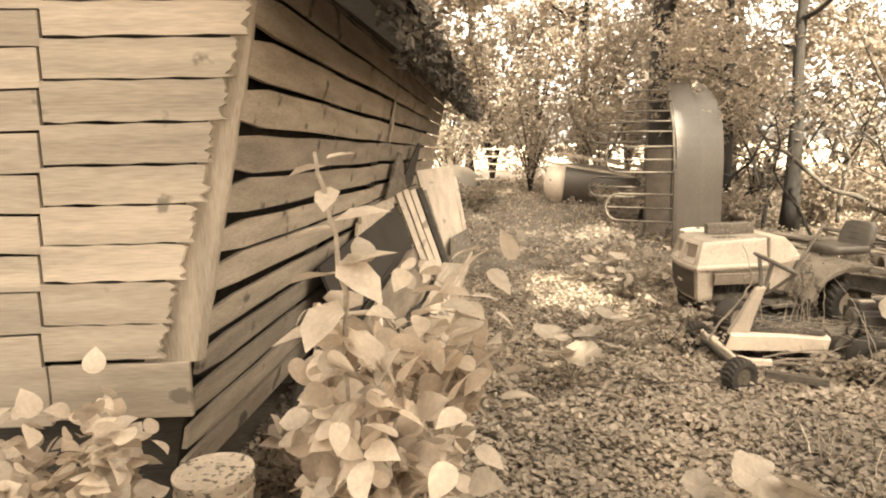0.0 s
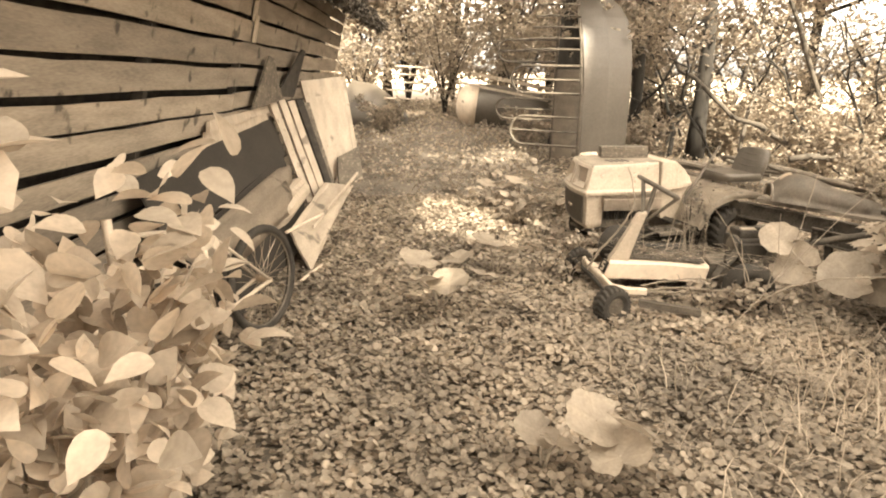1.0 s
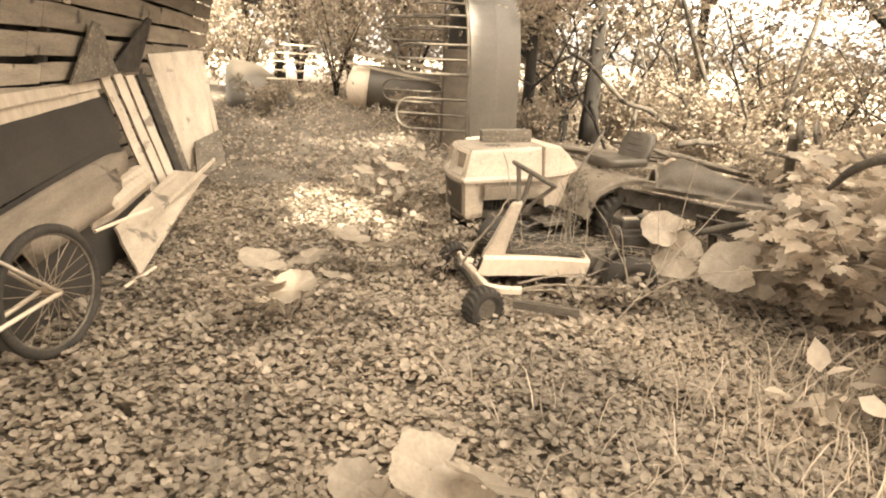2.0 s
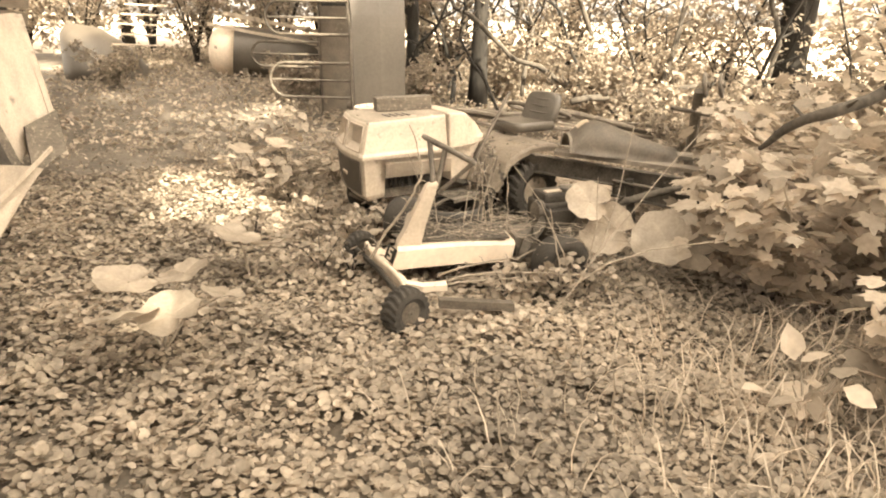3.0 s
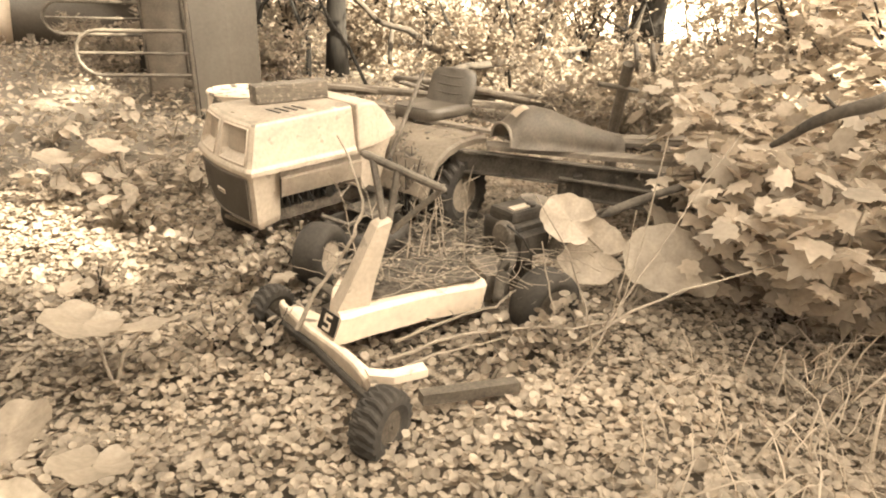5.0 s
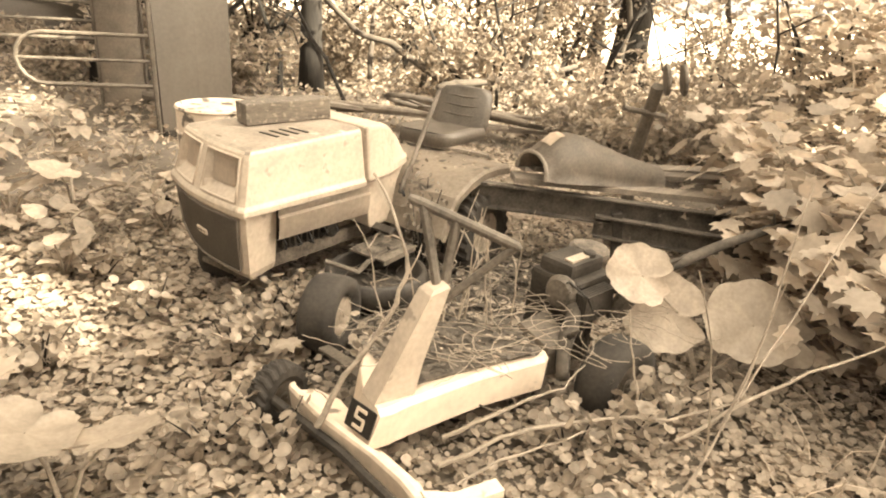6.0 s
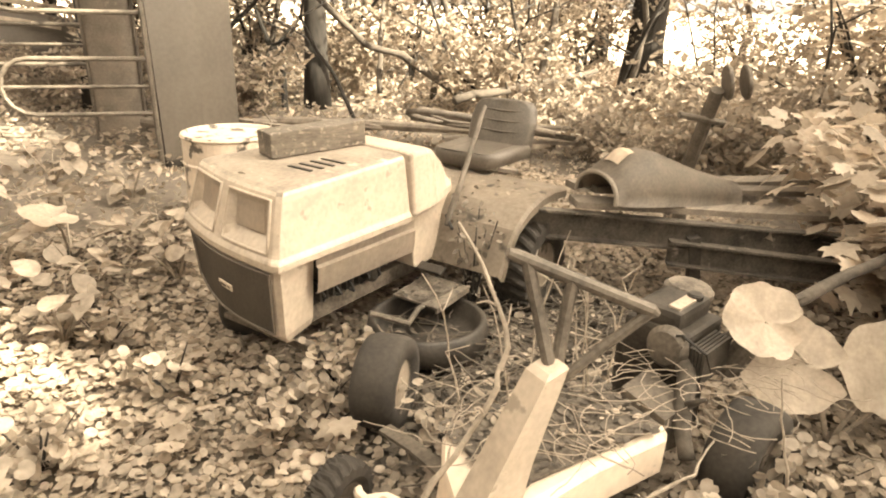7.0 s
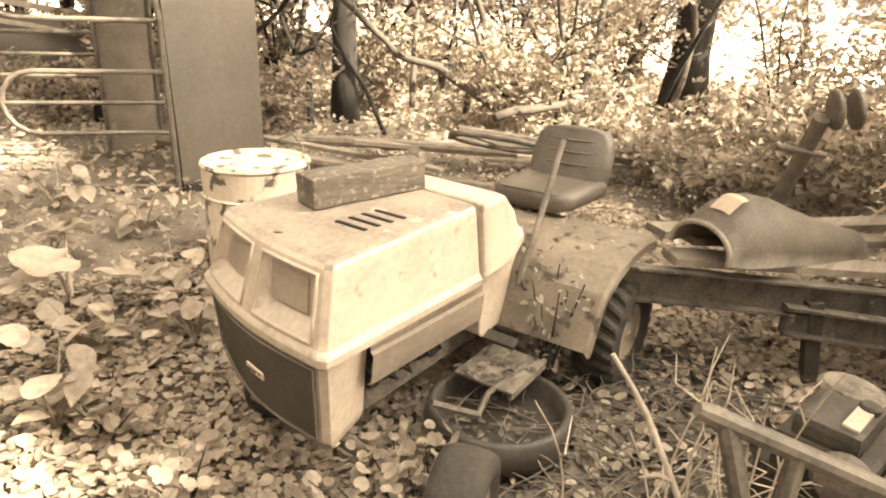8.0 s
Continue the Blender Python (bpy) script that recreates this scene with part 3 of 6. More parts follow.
    bm = bmesh.new()
    box(bm, (0.42, 0.36, 0.22), (0.48, HOOD_W / 2, 0.36), bevel=0.02)
    eng = part("engine", bm, M_DARKSTEEL, T, "oily black engine block with cooling fins")
    for k in range(7):
        bm = bmesh.new()
        box(bm, (0.012, 0.07, 0.10), (0.33 + 0.04 * k, 0.15, 0.34), bevel=0.002)
        part("cooling_fin", bm, M_DARKSTEEL, eng)
    bm = bmesh.new()
    lathe(bm, [(0.03, 0), (0.045, 0.01), (0.045, 0.09), (0.03, 0.1)], (0.66, 0.19, 0.32), (90, 0, 0), 14)
    part("oil_filter", bm, M_DARKSTEEL, eng)
    bm = bmesh.new()
    box(bm, (0.04, 0.95, 0.035), (0.20, HOOD_W / 2 - 0.18, 0.15), bevel=0.006)
    part("front_axle", bm, M_RUST, T)
    for y in (0.15, HOOD_W - 0.10):
        bm = bmesh.new()
        box(bm, (1.45, 0.012, 0.075), (1.0, y, 0.235), bevel=0.003)
        box(bm, (1.45, 0.04, 0.01), (1.0, y + 0.02, 0.27), bevel=0.003)
        part("chassis_rail", bm, M_RUST, T)
    bm = bmesh.new()
    for k in range(5):
        sweep(bm, [(0.30 + 0.09 * k, 0.12, 0.39), (0.32 + 0.09 * k, 0.08 - 0.01 * (k % 2), 0.33 - 0.02 * (k % 3)), (0.36 + 0.08 * k, 0.13, 0.28)], 0.006, 6)
    part("hose", bm, M_BLACK, eng, "slack black hoses and wires")
    # cutting deck between the wheels
    bm = bmesh.new()
    lathe(bm, [(0.25, 0.0), (0.272, 0.02), (0.278, 0.07), (0.268, 0.125), (0.252, 0.135), (0.236, 0.125), (0.228, 0.06), (0.20, 0.035), (0.10, 0.03), (0.03, 0.04)], (0.71, -0.17, 0.03), sides=48)
    part("cutting_deck", bm, M_DECK, T, "dark mower deck with a raised rim full of leaves", smooth=True)
    bm = bmesh.new()
    sweep(bm, [(0.45, -0.05, 0.24), (0.58, -0.16, 0.17), (0.69, -0.13, 0.19)], 0.014)
    sweep(bm, [(0.69, -0.13, 0.19), (0.95, -0.16, 0.22)], 0.012)
    part("deck_linkage", bm, M_STEEL, T)
    # foot rest, pedals
    for y, s in ((-0.08, -1), (HOOD_W + 0.08, 1)):
        bm = bmesh.new()
        box(bm, (0.27, 0.25, 0.012), (0.86, y, 0.205), (0, -3, 0), 0.004)
        box(bm, (0.27, 0.012, 0.03), (0.86, y + s * 0.125, 0.195), (0, -3, 0), 0.003)
        part("foot_rest", bm, M_RUST, T)
    bm = bmesh.new()
    box(bm, (0.05, 0.14, 0.02), (0.90, -0.05, 0.30), (0, -25, 0), 0.005)
    sweep(bm, [(0.90, -0.01, 0.30), (0.93, 0.06, 0.26)], 0.01)
    part("pedal", bm, M_DARKSTEEL, T)
    # rear body: fenders with a centre tunnel
    bm = bmesh.new()
    prof = [(1.03, 0.285), (1.075, 0.385), (1.15, 0.49), (1.28, 0.565), (1.42, 0.60), (1.56, 0.605), (1.70, 0.59)]
    ys = [-0.36, -0.345, -0.27, -0.1, 0.1, HOOD_W / 2, HOOD_W - 0.1, HOOD_W + 0.1, HOOD_W + 0.27, HOOD_W + 0.345, HOOD_W + 0.36]
    sheet(bm, [[(x, y, z - (0.02 if k in (0, 10) else 0.0)) for k, y in enumerate(ys)] for x, z in prof], 0.006)
    for y in (-0.36, HOOD_W + 0.36):
        rows = []
        for x, z in prof[:7]:
            rows.append([(x, y, z - 0.018), (x + 0.035 if x < 1.25 else x + 0.01, y, z - 0.055 if x > 1.15 else z - 0.03)])
        sheet(bm, rows, 0.006)
    part("fender", bm, M_FENDER, T, "faded fender pan with rust and fallen leaves", smooth=False)
    bm = bmesh.new()
    box(bm, (0.55, 0.36, 0.26), (1.55, HOOD_W / 2, 0.40), bevel=0.02)
    part("transmission_cover", bm, M_DARKSTEEL, T)
    # seat
    bm = bmesh.new()
    loft(bm, [[(1.52 + 0.46 * a, HOOD_W / 2 + 0.23 * b * k, z) for a, b in ((0, -0.75), (0.12, -0.95), (0.9, -1), (1, -0.85), (1, 0.85), (0.9, 1), (0.12, 0.95), (0, 0.75))] for z, k in ((0.655, 0.8), (0.67, 0.98), (0.72, 1.0), (0.745, 0.93), (0.735, 0.6))])
    bmesh.ops.transform(bm, matrix=pose(0.07, -0.08, -0.03), verts=bm.verts)
    seat = part("seat", bm, M_VINYL, T, "dusty brown vinyl bucket seat", smooth=True)
    bm = bmesh.new()
    loft(bm, [[(1.93 + 0.10 * s + d * 0.055, HOOD_W / 2 + 0.225 * c * k, 0.70 + 0.30 * s) for c, d in ((-1, 0), (-0.85, -0.8), (0, -0.45), (0.85, -0.8), (1, 0), (0.9, 0.6), (0, 0.9), (-0.9, 0.6))] for s, k in ((0, 0.9), (0.12, 1.0), (0.55, 1.02), (0.85, 0.95), (0.97, 0.8), (1.0, 0.55))])
    bmesh.ops.transform(bm, matrix=pose(0.07, -0.08, -0.05), verts=bm.verts)
    part("backrest", bm, M_VINYL, T, "", smooth=True)
    for k in range(3):
        bm = bmesh.new()
        sweep(bm, [(2.01 + 0.02 * k, HOOD_W / 2 - 0.08 + 0.17 * c, 0.77 + 0.06 * k + 0.008 * c * c) for c in (-1, -0.5, 0, 0.5, 1)], 0.007, 6)
        part("seat_rib", bm, M_VINYL, seat)
    bm = bmesh.new()
    sweep(bm, [(1.62, 0.25, 0.60), (1.60, 0.25, 0.64), (1.78, 0.25, 0.66)], 0.014)
    part("seat_spring", bm, M_STEEL, T)
    bm = bmesh.new()
    sweep(bm, [(1.62, 0.42, 0.60), (1.60, 0.42, 0.64), (1.78, 0.42, 0.66)], 0.014)
    part("seat_spring", bm, M_STEEL, T)
    # lift lever
    bm = bmesh.new()
    sweep(bm, [(1.085, -0.01, 0.46), (1.13, 0.0, 0.53), (1.18, -0.01, 0.62), (1.46, 0.03, 1.0)], [0.014, 0.016, 0.014, 0.013])
    lever = part("lift_lever", bm, M_STEEL, T)
    bm = bmesh.new()
    sweep(bm, [(1.07, -0.05, 0.455), (1.12, 0.02, 0.50)], 0.009)
    part("lever_grip", bm, M_BLACK, lever)
    # front bumper loop on the far side
    wheel(T, (0.17, -0.37, 0.165), (90, 0, 18), 0.18, 0.165, 0.09, 0, M_RIM)
    wheel(T, (0.36, HOOD_W - 0.06, 0.16), (90, 0, 20), 0.18, 0.165, 0.09, 0, M_STEEL)
    wheel(T, (1.46, -0.295, 0.215), (90, 0, 0), 0.255, 0.20, 0.125, 22, M_RIM)
    wheel(T, (1.50, HOOD_W + 0.285, 0.235), (90, 0, 0), 0.255, 0.20, 0.125, 22, M_RIM)
    bm = bmesh.new()
    sweep(bm, [(0.17, 0.80, 0.55), (0.16, 0.79, 0.38), (0.20, 0.77, 0.16)], 0.016)
    on_nose("bumper_strut", bm, M_DARKSTEEL, T)
    return T


TRACTOR = build_tractor()

bm = bmesh.new()
box(bm, (0.47, 0.13, 0.108), bevel=0.006)
bmesh.ops.subdivide_edges(bm, edges=bm.edges[:], cuts=3, use_grid_fill=True)
for v in bm.verts:
    v.co += Vector((0, noise.noise(v.co * 14) * 0.006, noise.noise(v.co * 11 + Vector((3, 1, 0))) * 0.006))
beam = tagged(part("timber_block", bm, M_BEAM), "rough dark sawn timber block lying on the hood", "timber block")
beam.matrix_world = pose(3.085, 6.45, 0.912, 0, -2, -8)


def build_tub():
    tub = thing("drum", pose(3.45, 7.83, 0.05), "rusty white metal drum with peeling paint", "drum")
    bm = bmesh.new()
    lathe(bm, [(0.28, 0.0), (0.29, 0.02), (0.29, 0.22), (0.298, 0.232), (0.29, 0.245), (0.29, 0.46), (0.298, 0.47), (0.29, 0.48), (0.29, 0.62), (0.30, 0.635), (0.292, 0.65), (0.28, 0.645), (0.272, 0.625), (0.1, 0.62)], sides=44)
    part("body", bm, M_DRUM, tub, smooth=False)
    bm = bmesh.new()
    sweep(bm, [(0.29, 0.0, 0.60), (0.33, 0.03, 0.67), (0.31, 0.10, 0.74), (0.24, 0.16, 0.70)], 0.006, 6)
    part("handle", bm, M_STEEL, tub, "bent wire handle")
    return tub


build_tub()

# ---- small rear-engine rider wreck ----
def build_rider():
    R = thing("riding_mower", pose(2.34, 4.885, 0, 0, 0, -16), "wrecked small cream riding mower without its seat", "riding mower")
    bm = bmesh.new()
    loft(bm, [[(x + b, y0, 0.115 + dz), (x, y0 - 0.004, 0.236 + dz), (x, y0 + 0.018, 0.254 + dz), (x, y1 - 0.02, 0.254 + dz), (x, y1, 0.236 + dz), (x + b, y1, 0.115 + dz)] for x, y0, y1, dz, b in ((0.028, -0.062, 0.085, 0.0, -0.045), (0.075, -0.062, 0.22, 0.0, -0.02), (0.15, -0.045, 0.34, 0.0, 0.0), (0.45, -0.012, 0.40, 0.0, 0.0), (0.76, 0.0, 0.40, -0.01, 0.0), (0.80, 0.03, 0.37, -0.02, -0.02))])
    body = part("body", bm, M_WHITE, R, "chipped cream sheet-metal body")
    bm = bmesh.new()
    box(bm, (0.60, 0.33, 0.012), (0.46, 0.19, 0.262), bevel=0.003)
    part("floor_plate", bm, M_STEEL, body, "rusty floor plate strewn with leaves")
    bm = bmesh.new()
    lathe(bm, [(0.016, 0), (0.014, 0.008), (0.004, 0.011)], (0.27, -0.016, 0.19), (90, 0, 0), 10)
    part("bolt", bm, M_STEEL, body)
    bm = bmesh.new()
    box(bm, (0.008, 0.128, 0.094), (-0.010, 0.004, 0.198), (0, 22, 16), 0.004)
    plate = part("decal_panel", bm, M_BLACK, body, "black square panel with a white figure")
    bm = bmesh.new()
    tilt = pose(-0.010, 0.004, 0.198, 0, 22, 16)
    for dz, dy, sy, sz in ((0.030, 0, 0.05, 0.012), (0.0, 0, 0.05, 0.010), (-0.030, 0, 0.05, 0.012), (0.015, 0.021, 0.012, 0.03), (-0.015, -0.021, 0.012, 0.03)):
        c = tilt @ Vector((-0.005, dy, dz))
        box(bm, (0.004, sy, sz), tuple(c), (0, 22, 16), 0.001)
    part("panel_mark", bm, M_WHITE, plate)
    # front cross member
    bm = bmesh.new()
    loft(bm, [[(x + 0.004, y, z - 0.10), (x - 0.006, y, z - 0.012), (x, y, z), (x + 0.016, y, z + 0.004), (x + 0.022, y, z - 0.006), (x + 0.02, y, z - 0.035), (x + d, y, z - 0.045), (x + d, y, z - 0.055), (x + 0.016, y, z - 0.10)] for x, y, z, d in ((-0.140, 0.345, 0.168, 0.03), (-0.146, 0.325, 0.172, 0.10), (-0.128, 0.235, 0.166, 0.14), (-0.108, 0.139, 0.160, 0.13), (-0.062, 0.02, 0.146, 0.08), (-0.012, -0.096, 0.130, 0.07), (0.02, -0.24, 0.126, 0.07), (0.03, -0.36, 0.12, 0.05))])
    part("front_beam", bm, M_WHITE, R, "bent cream front cross member with a rolled rim")
    bm = bmesh.new()
    loft(bm, [[(x - 0.02, y, z), (x - 0.02, y, z + 0.012), (x + 0.03, y + 0.01, z + 0.012), (x + 0.03, y + 0.01, z)] for x, y, z in ((0.08, 0.60, 0.12), (0.11, 0.44, 0.135), (0.13, 0.27, 0.14))])
    part("brace", bm, M_STEEL, R, "rusty flat brace")
    bm = bmesh.new()
    loft(bm, [[(x, y - 0.03, z), (x, y - 0.03, z + 0.035), (x, y + 0.02, z + 0.04), (x, y + 0.02, z + 0.03), (x, y - 0.02, z + 0.025), (x, y - 0.02, z)] for x, y, z in ((0.03, -0.365, 0.125), (0.12, -0.41, 0.12), (0.26, -0.42, 0.125))])
    part("front_fender", bm, M_WHITE, R)
    # steering pillar
    bm = bmesh.new()
    loft(bm, [[(x - a, y - b, z), (x + a, y - b, z + s), (x + a, y + b, z + s), (x - a, y + b, z)] for x, y, z, a, b, s in ((0.10, 0.03, 0.25, 0.075, 0.05, 0.0), (0.145, 0.025, 0.37, 0.056, 0.046, 0.0), (0.24, 0.0, 0.625, 0.036, 0.040, 0.02), (0.245, 0.0, 0.64, 0.025, 0.032, 0.015))])
    part("steering_pillar", bm, M_CREAM, R, "tapered cream steering pillar")
    bm = bmesh.new()
    top, pl, pr = Vector((0.25, 0.0, 0.63)), Vector((0.225, 0.133, 0.895)), Vector((0.474, -0.105, 0.785))
    sweep(bm, [pl + Vector((-0.02, 0.01, 0.01)), pl, pr, pr + Vector((0.01, -0.005, -0.01))], [0.012, 0.018, 0.018, 0.012], 10)
    bar = part("handlebar", bm, M_STEEL, R, "rusty tubular handlebar")
    for a, b, r in ((top, pl.lerp(pr, 0.08), 0.017), (top + Vector((0.02, 0, -0.02)), pl.lerp(pr, 0.42), 0.017), (top + Vector((0.03, 0, -0.05)), pr, 0.014)):
        bm = bmesh.new()
        sweep(bm, [a, a.lerp(b, 0.5) + Vector((0.004, 0.006, 0)), b], r, 8)
        part("handlebar_arm", bm, M_STEEL, bar)
    bm = bmesh.new()
    sweep(bm, [(-0.22, 0.36, 0.13), (-0.08, 0.0, 0.09), (0.02, -0.60, 0.11)], 0.018)
    part("front_axle", bm, M_DARKSTEEL, R)
    wheel(R, (0.0, -0.60, 0.085), (90, 0, 34), 0.14, 0.125, 0.065, 20, M_STEEL)
    wheel(R, (-0.17, 0.40, 0.10), (90, 0, 28), 0.125, 0.10, 0.062, 20, M_STEEL)
    wheel(R, (1.07, -0.09, 0.115), (90, 0, 10), 0.185, 0.16, 0.09, 0, M_STEEL)
    # engine with cowl, muffler, top plate
    bm = bmesh.new()
    box(bm, (0.26, 0.26, 0.17), (1.15, 0.33, 0.34), (0, 0, 12), 0.02)
    box(bm, (0.24, 0.18, 0.08), (1.15, 0.34, 0.45), (0, 0, 12), 0.025)
    engine = part("engine", bm, M_DARKSTEEL, R, "black air-cooled engine")
    for k in range(5):
        bm = bmesh.new()
        box(bm, (0.2, 0.01, 0.12), (1.13, 0.18 - 0.014 * k, 0.34), (0, 0, 12), 0.001)
        part("cooling_fin", bm, M_DARKSTEEL, engine)
    # Long thin strip whose pale colour stands for the highlight on the plate.
    bm = bmesh.new()
    box(bm, (0.15, 0.045, 0.012), (1.14, 0.29, 0.494), (4, 0, 12), 0.004)
    part("engine_plate", bm, M_RIM, engine, "top plate coloured pale for the highlight on it")
    bm = bmesh.new()
    lathe(bm, [(0.085, 0), (0.095, 0.012), (0.095, 0.035), (0.08, 0.05), (0.02, 0.055)], (1.30, 0.40, 0.44), (3, 4, 0), 24)
    part("air_cleaner", bm, M_RUST, engine, "round dusty air cleaner cover")
    bm = bmesh.new()
    lathe(bm, [(0.075, 0), (0.08, 0.02), (0.06, 0.045), (0.02, 0.05)], (1.03, 0.24, 0.37), (0, -84, 12), 20)
    part("starter_cup", bm, M_STEEL, engine)
    bm = bmesh.new()
    lathe(bm, [(0.028, 0), (0.03, 0.006), (0.03, 0.018), (0.024, 0.024)], (1.21, 0.30, 0.487), (0, 0, 0), 14)
    part("fuel_cap", bm, M_DARKSTEEL, engine)
    bm = bmesh.new()
    sweep(bm, [(1.02, 0.22, 0.42), (0.98, 0.16, 0.46), (1.04, 0.10, 0.40), (1.12, 0.12, 0.28)], 0.005, 6)
    part("cable", bm, M_BLACK, engine)
    bm = bmesh.new()
    box(bm, (0.28, 0.012, 0.012), (1.14, 0.205, 0.40), (0, 0, 12), 0.003)
    box(bm, (0.012, 0.05, 0.15), (1.02, 0.20, 0.36), (0, 0, 12), 0.003)
    part("cowl_seam", bm, M_STEEL, engine)
    bm = bmesh.new()
    lathe(bm, [(0.04, 0), (0.045, 0.01), (0.045, 0.14), (0.04, 0.15)], (1.27, 0.16, 0.24), (20, 10, 0), 16)
    part("muffler", bm, M_STEEL, engine)
    bm = bmesh.new()
    box(bm, (0.06, 0.34, 0.22), (1.10, 0.33, 0.16), (0, 0, 12), 0.01)
    part("engine_mount", bm, M_DARKSTEEL, engine)
    bm = bmesh.new()
    loft(bm, [[(x, y - 0.02, z), (x, y - 0.02, z + 0.05), (x, y + 0.03, z + 0.05), (x, y + 0.03, z)] for x, y, z in ((0.20, -0.52, 0.06), (0.62, -0.56, 0.03))])
    part("side_rail", bm, M_STEEL, R)
    bm = bmesh.new()
    loft(bm, [[(0.81, 0.05, 0.12), (0.81, 0.05, 0.25), (0.81, 0.24, 0.27), (0.81, 0.24, 0.12)], [(0.96, 0.06, 0.10), (0.96, 0.08, 0.24), (0.96, 0.26, 0.29), (0.96, 0.26, 0.10)]])
    part("rear_cover", bm, M_STEEL, R, "rusty rear cover plate")
    return R


build_rider()

# ---- upright hay rack ----
def build_rack():
    K = thing("feed_rack", pose(3.60, 9.15, ground_z(3.6, 9.2), 0, 0, 0), "tall grey sheet-metal feed rack with looped rails", "feed rack")
    bm = bmesh.new()
    rings = []
    for i in range(19):
        z = 0.06 + 2.44 * i / 18
        back = 0.42 * max(0, (z - 1.2) / 1.3) ** 2.2
        k = max(0, (z - 1.9) / 0.6)
        left, right = -0.05 * z / 2.5 + 0.02, 0.70 - 0.22 * k ** 3
        rings.append([(left, back, z), ((left + right) / 2, back - 0.025, z), (right, back + 0.02, z), (right, back + 0.06, z), ((left + right) / 2, back + 0.025, z), (left, back + 0.05, z)])
    loft(bm, rings)
    part("front_sheet", bm, M_GREYPAINT, K, "curved grey front sheet")
    bm = bmesh.new()
    sweep(bm, [(-0.01, 0.02, 0.0), (-0.02, 0.02, 1.2), (-0.04, 0.12, 1.9), (-0.06, 0.34, 2.45)], 0.022, 8)
    part("corner_tube", bm, M_STEEL, K)
    for x in (0.10, 0.55):
        bm = bmesh.new()
        box(bm, (0.16, 0.10, 0.30), (x, 0.05, 0.02), bevel=0.02)
        part("foot", bm, M_DARKSTEEL, K, "dark foot block")
    # Coloured paler than the front sheet to put sunlight on it.
    bm = bmesh.new()
    box(bm, (0.40, 0.02, 1.4), (0.12, 1.05, 0.82), (0, 0, -6), 0.004)
    rear = part("rear_sheet", bm, M_CHUTE, K, "rear sheet in a paler colour for the sun on it")
    for x in (-0.09, 0.33):
        bm = bmesh.new()
        sweep(bm, [(x, 1.03 - 0.1 * (x - 0.12), 0.02), (x, 1.03 - 0.1 * (x - 0.12), 2.35)], 0.018, 8)
        part("rear_tube", bm, M_STEEL, rear)
    d = Vector((-0.83, 0.53, 0)).normalized()
    def loop(at, length, z0, z1, mid=True):
        bm = bmesh.new()
        a, r = Vector(at), (z1 - z0) / 2
        pts = [a + Vector((0, 0, z0))]
        for k in range(9):
            t = -math.pi / 2 + math.pi * k / 8
            pts.append(a + d * (length - r + r * math.cos(t)) + Vector((0, 0, (z0 + z1) / 2 + r * math.sin(t))))
        pts.append(a + Vector((0, 0, z1)))
        sweep(bm, pts, 0.018, 8)
        if mid:
            sweep(bm, [a + Vector((0, 0, (z0 + z1) / 2)), a + d * (length - 0.02) + Vector((0, 0, (z0 + z1) / 2))], 0.014, 8)
        part("rail_loop", bm, M_STEEL, K)
    loop((-0.02, 0.03, 0), 1.02, 0.44, 0.85)
    loop((-0.03, 0.05, 0), 1.02, 1.18, 1.56)
    loop((-0.09, 1.05, 0), 0.95, 0.74, 1.06)
    loop((-0.09, 1.05, 0), 0.95, 1.62, 1.95)
    for k in range(5):
        bm = bmesh.new()
        z = 1.78 + 0.15 * k
        sweep(bm, [Vector((-0.04, 0.10 + 0.04 * k, z)), d * 0.45 + Vector((-0.04, 0.12, z + 0.01)), d * (0.86 - 0.05 * k) + Vector((0, 0.1, z))], 0.014)
        part("rail", bm, M_STEEL, K)
    bm = bmesh.new()
    sweep(bm, [Vector((-0.02, 0.03, 0.05)), d * 0.9 + Vector((0, 0, 0.08))], 0.016)
    part("rail", bm, M_STEEL, K)
    return K


build_rack()

# ---- scrap heap along the barn ----
def slab(corners, thick, bevel_noise=0.0):
    """A board through four corners, with thickness along its normal."""
    a, b, c, d = [Vector(p) for p in corners]
    n = (b - a).cross(d - a).normalized() * thick
    bm = bmesh.new()
    k = 6
    front, back = [], []
    ring = [a.lerp(b, i / k) for i in range(k)] + [b.lerp(c, i / k) for i in range(k)] + [c.lerp(d, i / k) for i in range(k)] + [d.lerp(a, i / k) for i in range(k)]
    ring = [p + Vector((noise.noise(p * 7), noise.noise(p * 7 + Vector((5, 0, 0))), noise.noise(p * 7 + Vector((0, 5, 0))))) * bevel_noise for p in ring]
    loft(bm, [ring, [p + n for p in ring]])
    return bm


def scrap(name, corners, thick, mat, label, category="board", rough=0.006):
    return tagged(part(name, slab(corners, thick, rough), mat), label, category, "scrap boards by the barn")


M_PALE = material("pale_scrap_board", 0.36, 0.54, 0.7, scale=4, grain=45, stretch=(3, 3, 0.4), bump=0.2, spots=(0.2, 5, 0.36))
M_PLY = material("bare_plywood", 0.30, 0.48, 0.75, scale=3, grain=40, stretch=(3, 0.4, 3), bump=0.2, spots=(0.15, 4, 0.38))
M_TAR_AND_SHADE = material("dark_fibre_and_hollow_shade", 0.020, 0.042, 0.7, scale=2, grain=40, bump=0.15)
scrap("fibre_sheet", ((-0.90, 4.15, 1.02), (-0.47, 7.35, 1.16), (-0.30, 7.0, 0.80), (-0.72, 4.1, 0.60)), 0.02, M_TAR_AND_SHADE, "long dark fibre sheet leaning on the barn wall")
